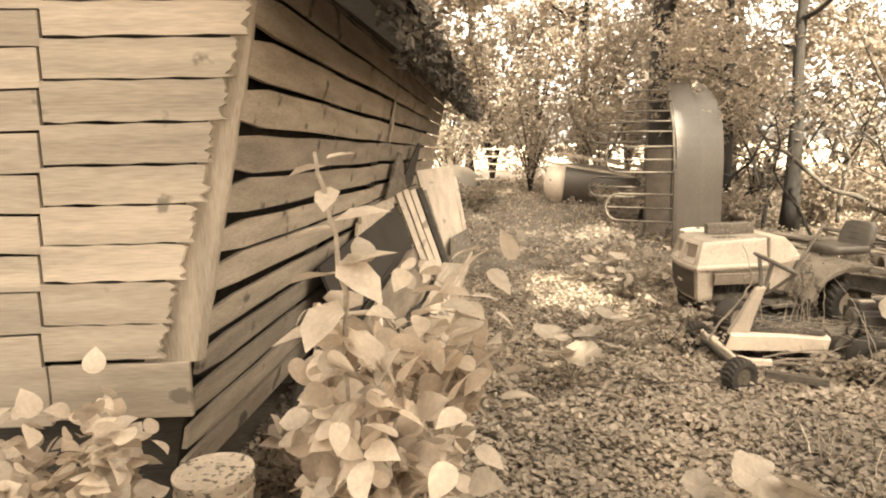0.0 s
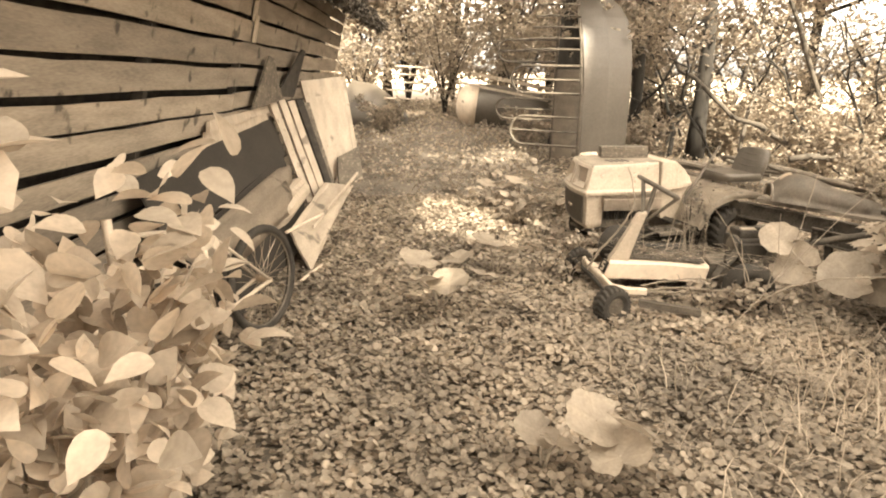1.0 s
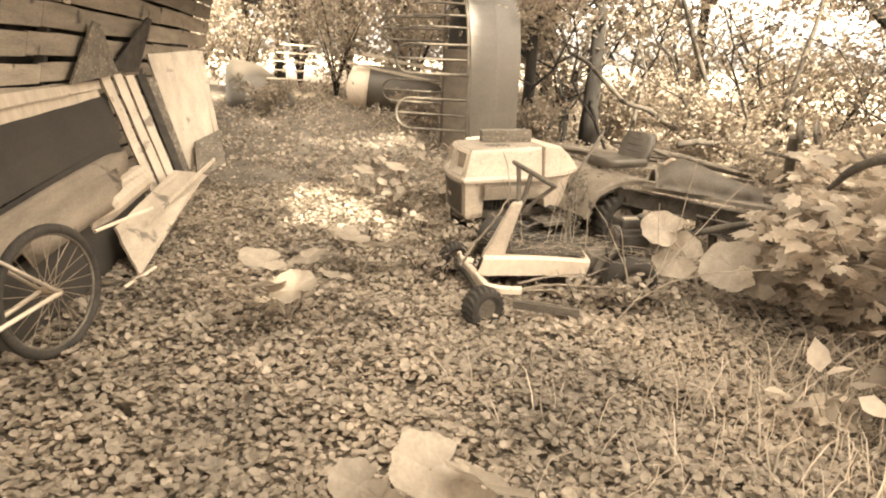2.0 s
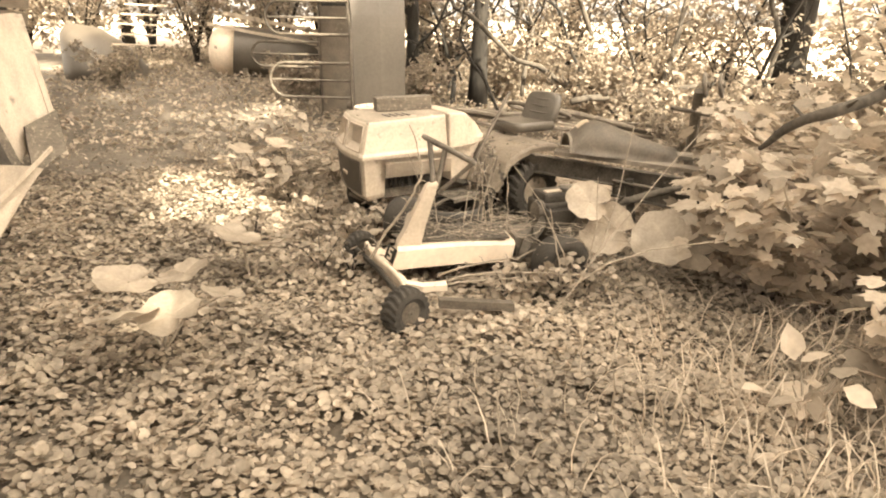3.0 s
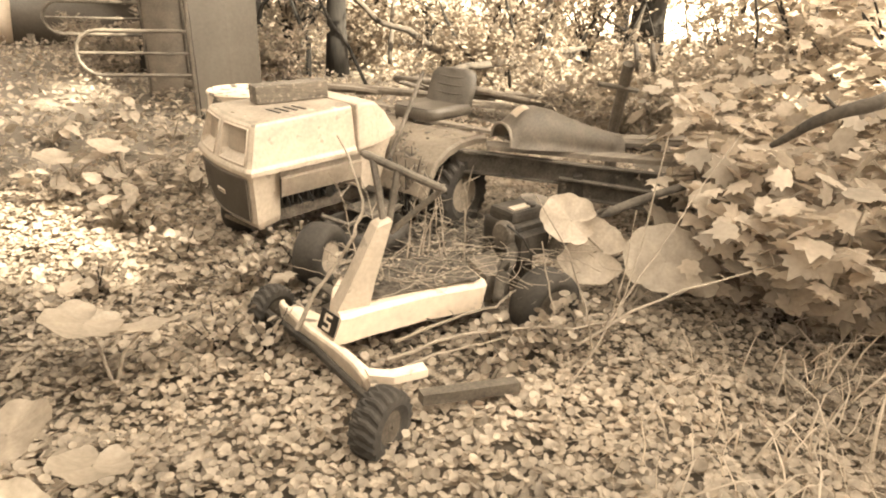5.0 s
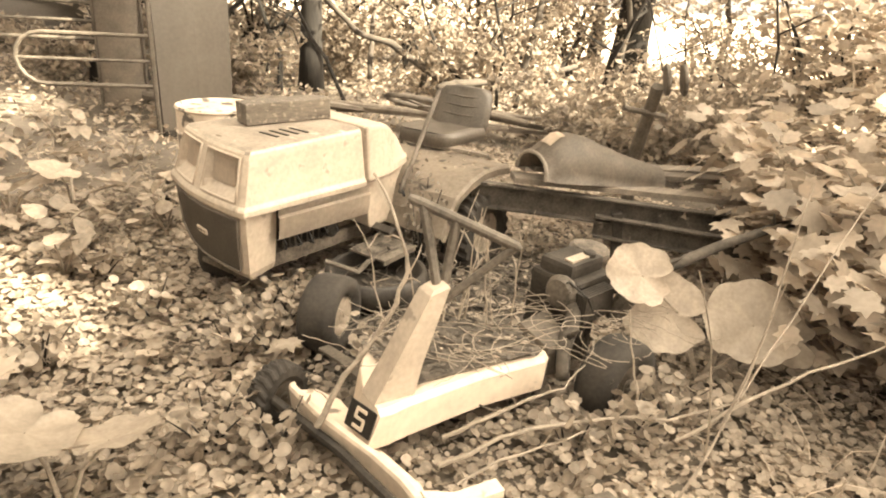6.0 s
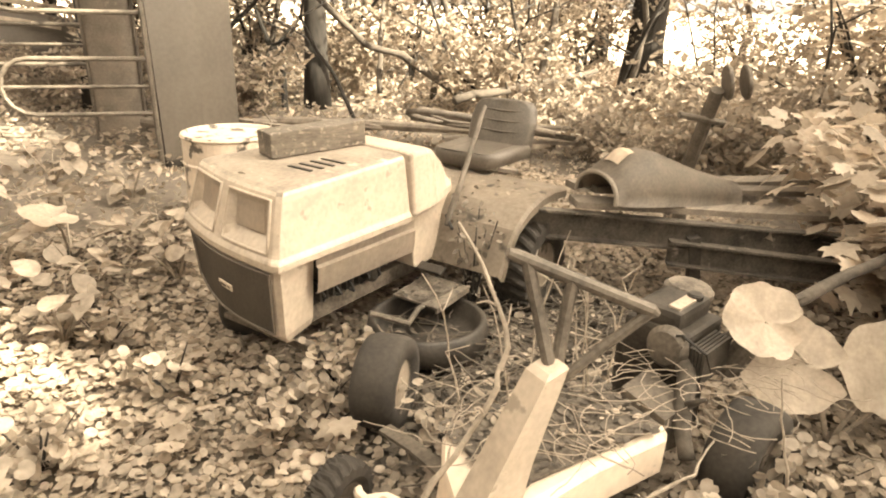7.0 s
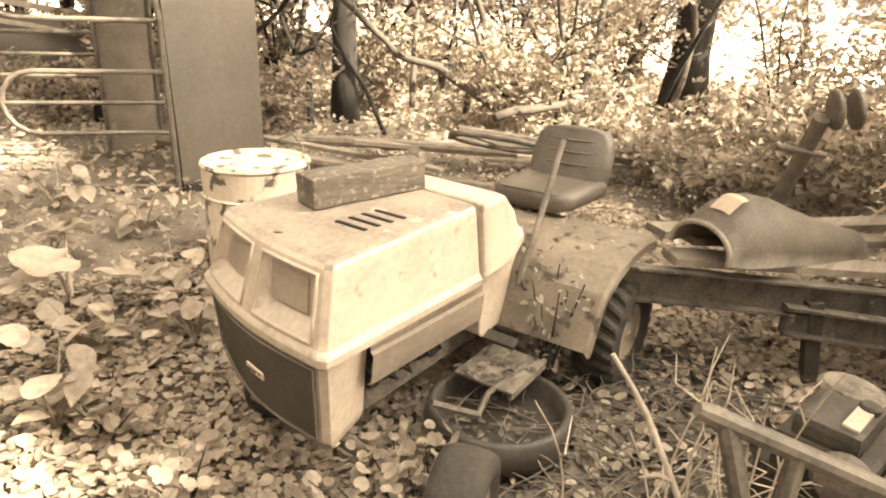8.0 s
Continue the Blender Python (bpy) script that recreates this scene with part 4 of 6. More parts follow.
scrap("fibre_sheet", ((-0.68, 4.2, 0.60), (-0.32, 6.9, 0.80), (-0.26, 6.8, 0.66), (-0.62, 4.1, 0.44)), 0.02, M_TAR_AND_SHADE, "second dark fibre sheet under the first")
scrap("white_board", ((-0.71, 5.45, 1.255), (-0.49, 7.25, 1.27), (-0.47, 7.25, 1.20), (-0.70, 5.35, 1.17)), 0.03, M_PALE, "narrow white painted board laid on edge")
scrap("white_board", ((-0.74, 5.40, 1.17), (-0.5, 7.2, 1.20), (-0.48, 7.2, 1.13), (-0.74, 5.3, 1.06)), 0.02, M_PALE, "second white painted board under the first")
for k in range(4):
    o = Vector((0.085 * k, 0.10 * k, 0.012 * (k % 2)))
    w = Vector((0.062, 0.055, 0.01))
    t, b = Vector((-0.47, 7.22, 1.31)) + o, Vector((-0.10, 7.05, 0.28)) + o * 0.9
    scrap("slat", (t, t + w, b + w, b), 0.025, M_PALE if k < 3 else M_DARKWOOD_AND_SHADE, "narrow pale board leaning in a bundle" if k < 3 else "dark stained narrow board leaning in a bundle")
scrap("dark_board", ((-0.22, 7.75, 1.28), (-0.10, 7.85, 1.28), (0.22, 7.7, 0.22), (0.06, 7.6, 0.22)), 0.03, M_BEAM, "brown rough board leaning beside the slats")
scrap("door_panel", ((-0.22, 8.3, 1.50), (0.25, 8.6, 1.56), (0.44, 8.35, 0.70), (0.10, 8.1, 0.28)), 0.035, M_PALE, "white door panel with a worn edge leaning on the heap", "door panel")
scrap("edge_board", ((0.25, 8.6, 1.55), (0.30, 8.62, 1.55), (0.50, 8.2, 0.34), (0.45, 8.2, 0.34)), 0.03, M_PALE, "thin pale board along the door panel")
scrap("dark_foot_board", ((0.20, 8.12, 0.62), (0.46, 8.28, 0.74), (0.50, 8.1, 0.40), (0.22, 7.95, 0.22)), 0.03, M_BEAM, "dark board end at the heap's foot")
scrap("wedge_board", ((-0.40, 6.86, 1.76), (-0.37, 6.95, 1.74), (-0.34, 7.35, 1.33), (-0.54, 6.53, 1.27)), 0.02, M_BEAM, "broken triangular board against the barn wall")
scrap("wedge_board", ((-0.18, 8.25, 1.86), (-0.15, 8.32, 1.84), (-0.28, 8.05, 1.33), (-0.42, 7.4, 1.35)), 0.02, M_DARKWOOD_AND_SHADE, "dark broken board against the barn wall")
scrap("leaning_sheet", ((0.0, 5.42, 0.02), (0.36, 7.15, 0.42), (0.06, 7.25, 0.46), (-0.18, 5.72, 0.30)), 0.02, M_PLY, "dented tan sheet leaning at the heap's foot", rough=0.02)
# Added near-black sheet: it stands for the shade in the hollow below the heap.
scrap("hollow_shade_sheet", ((-0.50, 4.2, 0.40), (-0.12, 6.7, 0.44), (-0.06, 6.6, 0.02), (-0.44, 4.2, 0.01)), 0.02, M_TAR_AND_SHADE, "dark sheet added for the shade in the hollow under the scrap heap")
scrap("thin_stick", ((0.0, 5.9, 0.28), (0.42, 7.45, 0.52), (0.42, 7.45, 0.55), (0.0, 5.9, 0.31)), 0.02, M_PALE, "thin pale stick on the leaning sheet", "stick")


def bent_sheet(name, a, b, c, d, sag, mat, label):
    a, b, c, d = map(Vector, (a, b, c, d))
    rows = []
    for i in range(9):
        s = i / 8
        rows.append([(a.lerp(b, s)).lerp(d.lerp(c, s), t / 4) + Vector((0.6, 0, 0.8)) * sag * (math.sin(s * math.pi) * 0.7 + math.sin(t / 4 * math.pi) * 0.6) for t in range(5)])
    bm = bmesh.new()
    sheet(bm, rows, 0.008)
    return tagged(part(name, bm, mat, smooth=True), label, "sheet", "scrap boards by the barn")


bent_sheet("curled_plywood", (-0.66, 4.0, 0.58), (-0.30, 7.0, 0.72), (-0.22, 6.6, 0.52), (-0.50, 3.9, 0.42), 0.08, M_PLY, "curled peeling plywood sheet on the scrap heap")
bent_sheet("curled_plywood", (-0.54, 4.5, 0.60), (-0.26, 6.4, 0.64), (-0.16, 6.0, 0.42), (-0.38, 4.6, 0.38), 0.06, M_PLY, "curled peeling plywood sheet on the scrap heap")
bm = bmesh.new()
sweep(bm, [(-0.38, 5.55, 0.40), (-0.30, 5.9, 0.42), (-0.18, 6.9, 0.45)], [0.11, 0.13, 0.12], 14)
for v in bm.verts:
    v.co += Vector((1, 0.4, 0.6)) * noise.noise(v.co * 9) * 0.03
tagged(part("wood_block", bm, M_PALE), "weathered split log lying on the scrap heap", "log", "scrap boards by the barn")
bm = bmesh.new()
sweep(bm, [(-0.12, 4.9, 0.50), (0.12, 5.5, 0.50)], 0.012, 8)
tagged(part("white_rod", bm, M_WHITE), "short white metal rod poking out of the heap", "rod")
bm = bmesh.new()
sweep(bm, [(-0.05, 5.2, 0.03), (0.10, 5.55, 0.05)], 0.012, 8)
tagged(part("white_rod", bm, M_WHITE), "short white metal rod lying on the ground", "rod")


# ---- bicycle ----
def build_bike():
    d = Vector((0.455, 0.89, 0)).normalized()
    hub, bb, st = Vector((-0.22, 4.30, 0.34)), Vector((-0.45, 3.84, 0.26)), Vector((-0.485, 3.87, 0.83))
    head, fork = Vector((-0.80, 3.38, 0.93)), Vector((-0.74, 3.30, 0.36))
    lean = Vector((-0.04, 0.02, 1)).normalized()
    B = thing("bicycle", pose(hub.x, hub.y, 0), "old white bicycle frame without a saddle, overgrown by the barn", "bicycle")
    inv = Vector((hub.x, hub.y, 0))
    def bar(name, pts, r, mat, parent=B, sides=10):
        bm = bmesh.new()
        sweep(bm, [Vector(p) - inv for p in pts], r, sides)
        return part(name, bm, mat, parent, smooth=True)
    frame_ob = bar("seat_tube", [bb, st + lean * 0.02], 0.019, M_WHITE)
    bar("top_tube", [st - lean * 0.06, head - lean * 0.06], 0.017, M_PLY)
    bar("down_tube", [bb, head - lean * 0.16], 0.019, M_WHITE)
    bar("head_tube", [head + lean * 0.02, head - lean * 0.20], 0.024, M_WHITE)
    for s in (-1, 1):
        side = Vector((d.y, -d.x, 0)) * 0.055 * s
        bar("chain_stay", [bb + side * 0.5, hub + side], 0.012, M_WHITE)
        bar("seat_stay", [st - lean * 0.05 + side * 0.3, hub + side], 0.010, M_PLY)
        bar("fork_blade", [head - lean * 0.2 + side * 0.7, fork + side], 0.013, M_WHITE)
    for c in (hub, fork):
        up = lean
        rim_pts = [c - inv + (d * math.cos(a) + up * math.sin(a)) * 0.305 for a in [math.tau * k / 36 for k in range(36)]]
        bm = bmesh.new()
        sweep(bm, rim_pts, 0.011, 8, closed=True)
        w = part("wheel", bm, M_STEEL, B, smooth=True)
        bm = bmesh.new()
        sweep(bm, [c - inv + (p - (c - inv)) * 1.08 for p in rim_pts], 0.027, 10, closed=True)
        part("tyre", bm, M_RUBBER, w, smooth=True)
        bm = bmesh.new()
        side = Vector((d.y, -d.x, 0)) * 0.03
        for k in range(28):
            a = math.tau * k / 28
            sweep(bm, [c - inv + side * (1 if k % 2 else -1) + (d * math.cos(a + 0.9) + up * math.sin(a + 0.9)) * 0.02, c - inv + (d * math.cos(a) + up * math.sin(a)) * 0.30], 0.0018, 4)
        tagged(part("spokes", bm, M_CHROME, w), kind="stuff")
        bm = bmesh.new()
        sweep(bm, [c - inv - side * 2, c - inv + side * 2], 0.018, 12)
        part("hub", bm, M_CHROME, w)
    return B


build_bike()


def build_bucket(at, r, h, mat, label, lid=True):
    b = thing("bucket", pose(*at), label, "bucket")
    bm = bmesh.new()
    lathe(bm, [(r * 0.86, 0), (r * 0.88, 0.01), (r * 0.97, h * 0.8), (r * 1.03, h * 0.81), (r * 1.03, h * 0.84), (r * 0.98, h * 0.85), (r, h * 0.97), (r * 1.04, h * 0.975), (r * 1.04, h), (r * 0.98, h), (r * 0.95, h * (0.985 if lid else 0.6)), (0.02, h * (0.98 if lid else 0.55))], sides=36)
    part("body", bm, mat, b)
    bm = bmesh.new()
    sweep(bm, [(r * math.cos(a), r * math.sin(a) * 1.02, h * 0.82 - 0.10 * math.sin(a)) for a in [math.pi * k / 12 for k in range(13)]], 0.004, 6)
    part("wire_handle", bm, M_STEEL, b)
    return b


build_bucket((-1.12, 2.40, 0.0), 0.165, 0.46, M_MOSSY, "dirty white plastic bucket with a mossy lid")
build_bucket((-1.62, 2.15, 0.0), 0.24, 0.40, M_GREYPAINT, "dark open rubber tub beside the barn", lid=False)

# ---- timber frame and parts behind the mower ----
def timber(name, a, b, w, h, mat, label, category="timber", group="timbers behind the mower"):
    a, b = Vector(a), Vector(b)
    d = (b - a).normalized()
    s = d.cross(Vector((0, 0, 1))).normalized() * w / 2
    u = s.cross(d).normalized() * h / 2
    bm = bmesh.new()
    n = 8
    rings = []
    for i in range(n + 1):
        p = a.lerp(b, i / n)
        k = Vector((noise.noise(p * 5), noise.noise(p * 5 + Vector((4, 0, 0))), noise.noise(p * 5 + Vector((0, 4, 0))))) * 0.008
        rings.append([p + k - s * 0.9 - u, p + k - s - u * 0.9, p + k - s + u * 0.9, p + k - s * 0.9 + u, p + k + s * 0.9 + u, p + k + s + u * 0.9, p + k + s - u * 0.9, p + k + s * 0.9 - u])
    loft(bm, rings)
    return tagged(part(name, bm, mat), label, category, group)


def steel_channel(a, b, h, label):
    """A rolled channel: a web between two flanges."""
    K = thing("steel_channel", pose(0, 0, 0), label, "steel channel", "steel channels")
    a, b = Vector(a), Vector(b)
    side = (b - a).cross(Vector((0, 0, 1))).normalized()
    for name, off, w, t in (("web", Vector((0, 0, 0)), 0.012, h), ("flange", Vector((0, 0, h / 2)) + side * 0.022, 0.06, 0.012), ("flange", Vector((0, 0, -h / 2)) + side * 0.022, 0.06, 0.012)):
        d = (b - a).normalized()
        s, u = side * w / 2, Vector((0, 0, 1)) * t / 2
        bm = bmesh.new()
        loft(bm, [[p + off - s - u, p + off - s + u, p + off + s + u, p + off + s - u] for p in (a, a.lerp(b, 0.5), b)])
        part(name, bm, M_CHANNEL, K)
    return K


steel_channel((3.95, 5.86, 0.47), (5.6, 4.2, 0.28), 0.14, "long dark steel channel lying behind the mower")
steel_channel((4.45, 5.32, 0.32), (5.4, 4.05, 0.20), 0.12, "shorter dark steel channel below the planks")
timber("plank", (4.15, 5.72, 0.56), (5.75, 4.30, 0.42), 0.15, 0.035, M_TIMBER, "grey weathered plank lying on the steel channel", "plank")
timber("plank", (4.35, 5.74, 0.585), (6.0, 4.75, 0.45), 0.13, 0.035, M_TIMBER, "grey weathered plank lying on the steel channel", "plank")
timber("plank", (4.6, 6.0, 0.50), (6.3, 5.1, 0.42), 0.16, 0.04, M_TIMBER, "grey weathered plank lying behind the chute", "plank")
timber("post", (4.57, 5.18, 0.0), (4.53, 5.23, 0.40), 0.06, 0.06, M_DARKWOOD_AND_SHADE, "short weathered post under the steel channel", "post")
timber("post", (5.3, 4.5, 0.0), (5.3, 4.5, 0.36), 0.09, 0.09, M_TIMBER, "short weathered post under the steel channel", "post")


def build_chute():
    C = thing("discharge_chute", pose(4.17, 5.61, 0.60, 0, 5, -24), "dark plastic grass discharge chute with a pale torn sticker", "grass chute")
    bm = bmesh.new()
    rows = []
    shape = ((0.0, 0.86, 0.50), (0.05, 0.96, 0.72), (0.11, 1.0, 0.96), (0.20, 0.97, 1.06), (0.32, 0.88, 1.0), (0.46, 0.78, 0.84), (0.62, 0.68, 0.68), (0.78, 0.60, 0.56), (0.90, 0.56, 0.50))
    for x, wide, tall in shape:
        rows.append([(x, -0.19 * wide * math.cos(a), 0.245 * tall * math.sin(a) ** 0.8 - 0.03 * x) for a in [math.pi * k / 16 for k in range(17)]])
    sheet(bm, rows, 0.008)
    shell = part("shell", bm, M_CHUTE, C, smooth=True)
    bm = bmesh.new()
    sweep(bm, [(-0.004, -0.165 * math.cos(a), 0.124 * math.sin(a) ** 0.8) for a in [math.pi * k / 16 for k in range(17)]], 0.011, 8)
    part("rim", bm, M_CHUTE, C)
    bm = bmesh.new()
    rows = []
    for x, wide, tall in ((0.055, 0.97, 0.75), (0.085, 0.99, 0.88), (0.11, 1.0, 0.975), (0.14, 1.0, 1.01)):
        rows.append([(x - 0.004, -0.19 * wide * math.cos(a), 0.245 * tall * math.sin(a) ** 0.8 + 0.003) for a in [1.25 + 0.1 * k for k in range(7)]])
    sheet(bm, rows, 0.003)
    part("sticker", bm, M_WHITE, shell, "pale torn sticker")
    return C


build_chute()


def build_post():
    P = thing("pulley_post", pose(5.80, 5.80, 0.0), "leaning rusty steel post with two round pulley plates", "post")
    bm = bmesh.new()
    sweep(bm, [(0.1, 0.05, 0), (0.03, 0.03, 0.42), (-0.20, -0.18, 1.02)], [0.05, 0.05, 0.045], 10)
    part("shaft", bm, M_STEEL, P)
    for k in range(2):
        bm = bmesh.new()
        lathe(bm, [(0.10, 0), (0.11, 0.008), (0.11, 0.022), (0.10, 0.03), (0.03, 0.032), (0.025, 0.05)], (-0.20 + 0.12 * k, -0.22 - 0.07 * k, 1.07), (80, 0, 35), 24)
        part("pulley_plate", bm, M_STEEL, P)
    bm = bmesh.new()
    sweep(bm, [(-0.35, -0.02, 0.86), (-0.05, -0.2, 0.80)], 0.02, 8)
    part("cross_bar", bm, M_STEEL, P)
    return P


build_post()

# poles and boards lying beyond the tractor
rnd = random.Random(21)
for k in range(12):
    c = Vector((4.6 + 0.20 * k + rnd.uniform(-0.2, 0.2), 9.0 - 0.12 * k + rnd.uniform(-0.5, 0.5), 0))
    c.z = ground_z(c.x, c.y) + 0.12 + 0.05 * rnd.random() + 0.10 * (k % 3)
    a = radians(-46 + rnd.uniform(-16, 16))
    d = Vector((math.cos(a), math.sin(a), rnd.uniform(-0.14, 0.02))) * rnd.uniform(0.6, 1.1)
    if k % 2:
        timber("board", c - d, c + d, rnd.uniform(0.09, 0.16), 0.035, M_TIMBER, "grey scrap board lying in the undergrowth", "board", "scrap timber pile")
    else:
        bm = bmesh.new()
        r = rnd.uniform(0.025, 0.05)
        sweep(bm, [c - d, c + Vector((0, 0, 0.02)), c + d], [r, r * 0.9, r * 0.7], 9)
        tagged(part("pole", bm, M_TIMBER), "bare grey pole lying in the undergrowth", "pole", "scrap timber pile")
bm = bmesh.new()
sweep(bm, [Vector((5.25, 7.55, 0.62)) + Vector((0.35 * math.cos(a) * 0.7 - 0.1 * math.sin(a), -0.35 * math.cos(a) * 0.73 - 0.1 * math.sin(a), 0.06 * math.sin(a) - 0.05 * math.cos(a))) for a in [math.tau * k / 28 for k in range(28)]], 0.022, 9, closed=True)
for a in (0.3, 2.4, 4.5):
    sweep(bm, [(5.25, 7.55, 0.60), Vector((5.25, 7.55, 0.62)) + Vector((0.35 * math.cos(a) * 0.7 - 0.1 * math.sin(a), -0.35 * math.cos(a) * 0.73 - 0.1 * math.sin(a), 0.06 * math.sin(a) - 0.05 * math.cos(a)))], 0.012, 7)
tagged(part("steering_wheel", bm, M_STEEL), "old steering wheel lying on the timber pile", "steering wheel")

# ---- tank, pallet and hull far up the path ----
def build_tank():
    K = thing("tank", pose(2.75, 14.2, 0.98, 0, 0, -12), "grey steel tank on its side with a white end", "tank")
    bm = bmesh.new()
    lathe(bm, [(0.40, 0.10), (0.44, 0.16), (0.46, 0.6), (0.46, 1.3), (0.42, 2.0), (0.3, 2.15)], (0, 0, 0.0), (0, 96, 0), 32)
    part("shell", bm, M_GREYPAINT, K, smooth=True)
    bm = bmesh.new()
    lathe(bm, [(0.05, -0.12), (0.2, -0.10), (0.33, -0.04), (0.41, 0.06), (0.452, 0.2), (0.455, 0.32), (0.45, 0.32)], (0, 0, 0.0), (0, 96, 0), 32)
    part("end_cap", bm, M_WHITE, K, "white painted end cap", smooth=True)
    for x in (0.5, 1.6):
        bm = bmesh.new()
        box(bm, (0.1, 0.8, 0.3), (x, 0, -0.45), bevel=0.01)
        part("cradle", bm, M_BEAM, K)
    return K


build_tank()
timber("white_pole", (2.9, 14.0, 1.60), (4.9, 13.7, 1.25), 0.07, 0.07, M_PALE, "long pale pole lying on the tank", "pole", "pale poles")
timber("white_pole", (2.6, 13.9, 1.42), (4.4, 13.4, 1.10), 0.05, 0.05, M_PALE, "thin pale pole lying against the tank", "pole", "pale poles")
for k in range(5):
    timber("pallet_slat", (1.35 - 0.07 * k, 14.5 - 0.14 * k, 1.72 - 0.16 * k), (2.05 - 0.07 * k, 14.4 - 0.14 * k, 1.70 - 0.16 * k), 0.10, 0.025, M_PALE, "bleached slat of a leaning pallet", "slat", "leaning pallet slats")
bm = bmesh.new()
loft(bm, [[(0.3 + 1.3 * s, 14.6 + 0.9 * math.cos(a) * k, 0.45 + 1.05 * math.sin(a) * k * (1 - 0.35 * s)) for a in [math.pi * j / 12 for j in range(13)]] for s, k in ((0, 0.75), (0.1, 0.95), (0.5, 1.0), (0.85, 0.7), (1.0, 0.35))])
tagged(part("boat_hull", bm, M_GREYPAINT, smooth=True), "upturned grey boat hull at the end of the path", "boat hull")
timber("rail_post", (0.75, 13.4, 0.3), (0.75, 13.4, 1.45), 0.05, 0.05, M_DARKSTEEL, "dark thin post beside the boat hull", "post", "far posts")

# ---- trees ----
def trunk_mesh(pts, radii, sides=12, rough=0.12):
    bm = bmesh.new()
    sweep(bm, pts, radii, sides)
    for v in bm.verts:
        v.co += Vector((noise.noise(v.co * 4), noise.noise(v.co * 4 + Vector((9, 0, 0))), 0)) * rough * max(radii) 
    return bm


def tree(name, x, y, height, radius, lean, label, crown_at, crown_r, leaves, limbs=6, seed=1, size=0.13, low=0.45):
    rnd = random.Random(seed)
    z0 = ground_z(x, y) - 0.05
    t = thing(name, pose(x, y, z0), label, "tree", "woodland trees")
    pts = [Vector((lean[0] * s * s * height, lean[1] * s * s * height, s * height)) + Vector((noise.noise(Vector((s * 3, seed, 0))), noise.noise(Vector((s * 3, seed, 5))), 0)) * 0.07 * s * 3 for s in [i / 10 for i in range(11)]]
    radii = [radius * (1.25 if i == 0 else 1 - 0.075 * i) for i in range(11)]
    tr = part("trunk", trunk_mesh(pts, radii), M_BARK, t, smooth=True)
    tips = []
    for k in range(limbs):
        s = low + (1 - low) * (k + 0.5) / limbs
        base = pts[int(s * 10)]
        a = rnd.uniform(0, math.tau)
        ln = crown_r * rnd.uniform(0.6, 1.0)
        p1 = base + Vector((math.cos(a), math.sin(a), 0.45)) * ln * 0.45
        p2 = base + Vector((math.cos(a + 0.3), math.sin(a + 0.3), rnd.uniform(0.1, 0.5))) * ln
        bm = bmesh.new()
        r = radius * (0.5 - 0.3 * s)
        sweep(bm, [base, base.lerp(p1, 0.5) + Vector((0, 0, -0.05)), p1, p2], [r, r * 0.8, r * 0.6, r * 0.2], 7)
        part("limb", bm, M_BARK, tr)
        tips += [p1, p2, (p1 + p2) / 2]
    rng = np.random.default_rng(seed)
    n_cl = 40
    anchors = np.array([tuple(p) for p in tips])
    centres = anchors[rng.integers(0, len(anchors), n_cl)] + rng.normal(0, crown_r * 0.28, (n_cl, 3)) * (1, 1, 0.7)
    which = rng.integers(0, n_cl, leaves)
    places = centres[which] + rng.normal(0, crown_r * 0.16, (leaves, 3)) * (1, 1, 0.6)
    crown = scatter_mesh("crown", LEAF_CLUMP, places, turns(rng, leaves, 35), rng.uniform(0.6, 1.3, leaves) * size, M_CROWN)
    crown.parent = t
    return t


def branch(parent_name, pts, radii, label):
    """A crooked limb with knots and short broken twigs."""
    fine, wide = [], []
    for i in range(len(pts) - 1):
        for k in range(4):
            p = Vector(pts[i]).lerp(Vector(pts[i + 1]), k / 4)
            fine.append(p + Vector((noise.noise(p * 6), noise.noise(p * 6 + Vector((7, 0, 0))), noise.noise(p * 6 + Vector((0, 7, 0))))) * radii[i] * 0.8)
            wide.append((radii[i] + (radii[i + 1] - radii[i]) * k / 4) * (1 + 0.25 * noise.noise(p * 9)))
    fine.append(Vector(pts[-1]))
    wide.append(radii[-1])
    bm = trunk_mesh(fine, wide, 10, 0.3)
    for i in range(3, len(fine) - 1, 5):
        out = Vector((noise.noise(fine[i] * 31), noise.noise(fine[i] * 31 + Vector((3, 0, 0))), 0.35)).normalized() * wide[i] * 4
        sweep(bm, [fine[i], fine[i] + out * 0.6, fine[i] + out], [wide[i] * 0.45, wide[i] * 0.3, wide[i] * 0.15], 6)
    return tagged(part(parent_name, bm, M_LIMB, smooth=True), label, "branch")



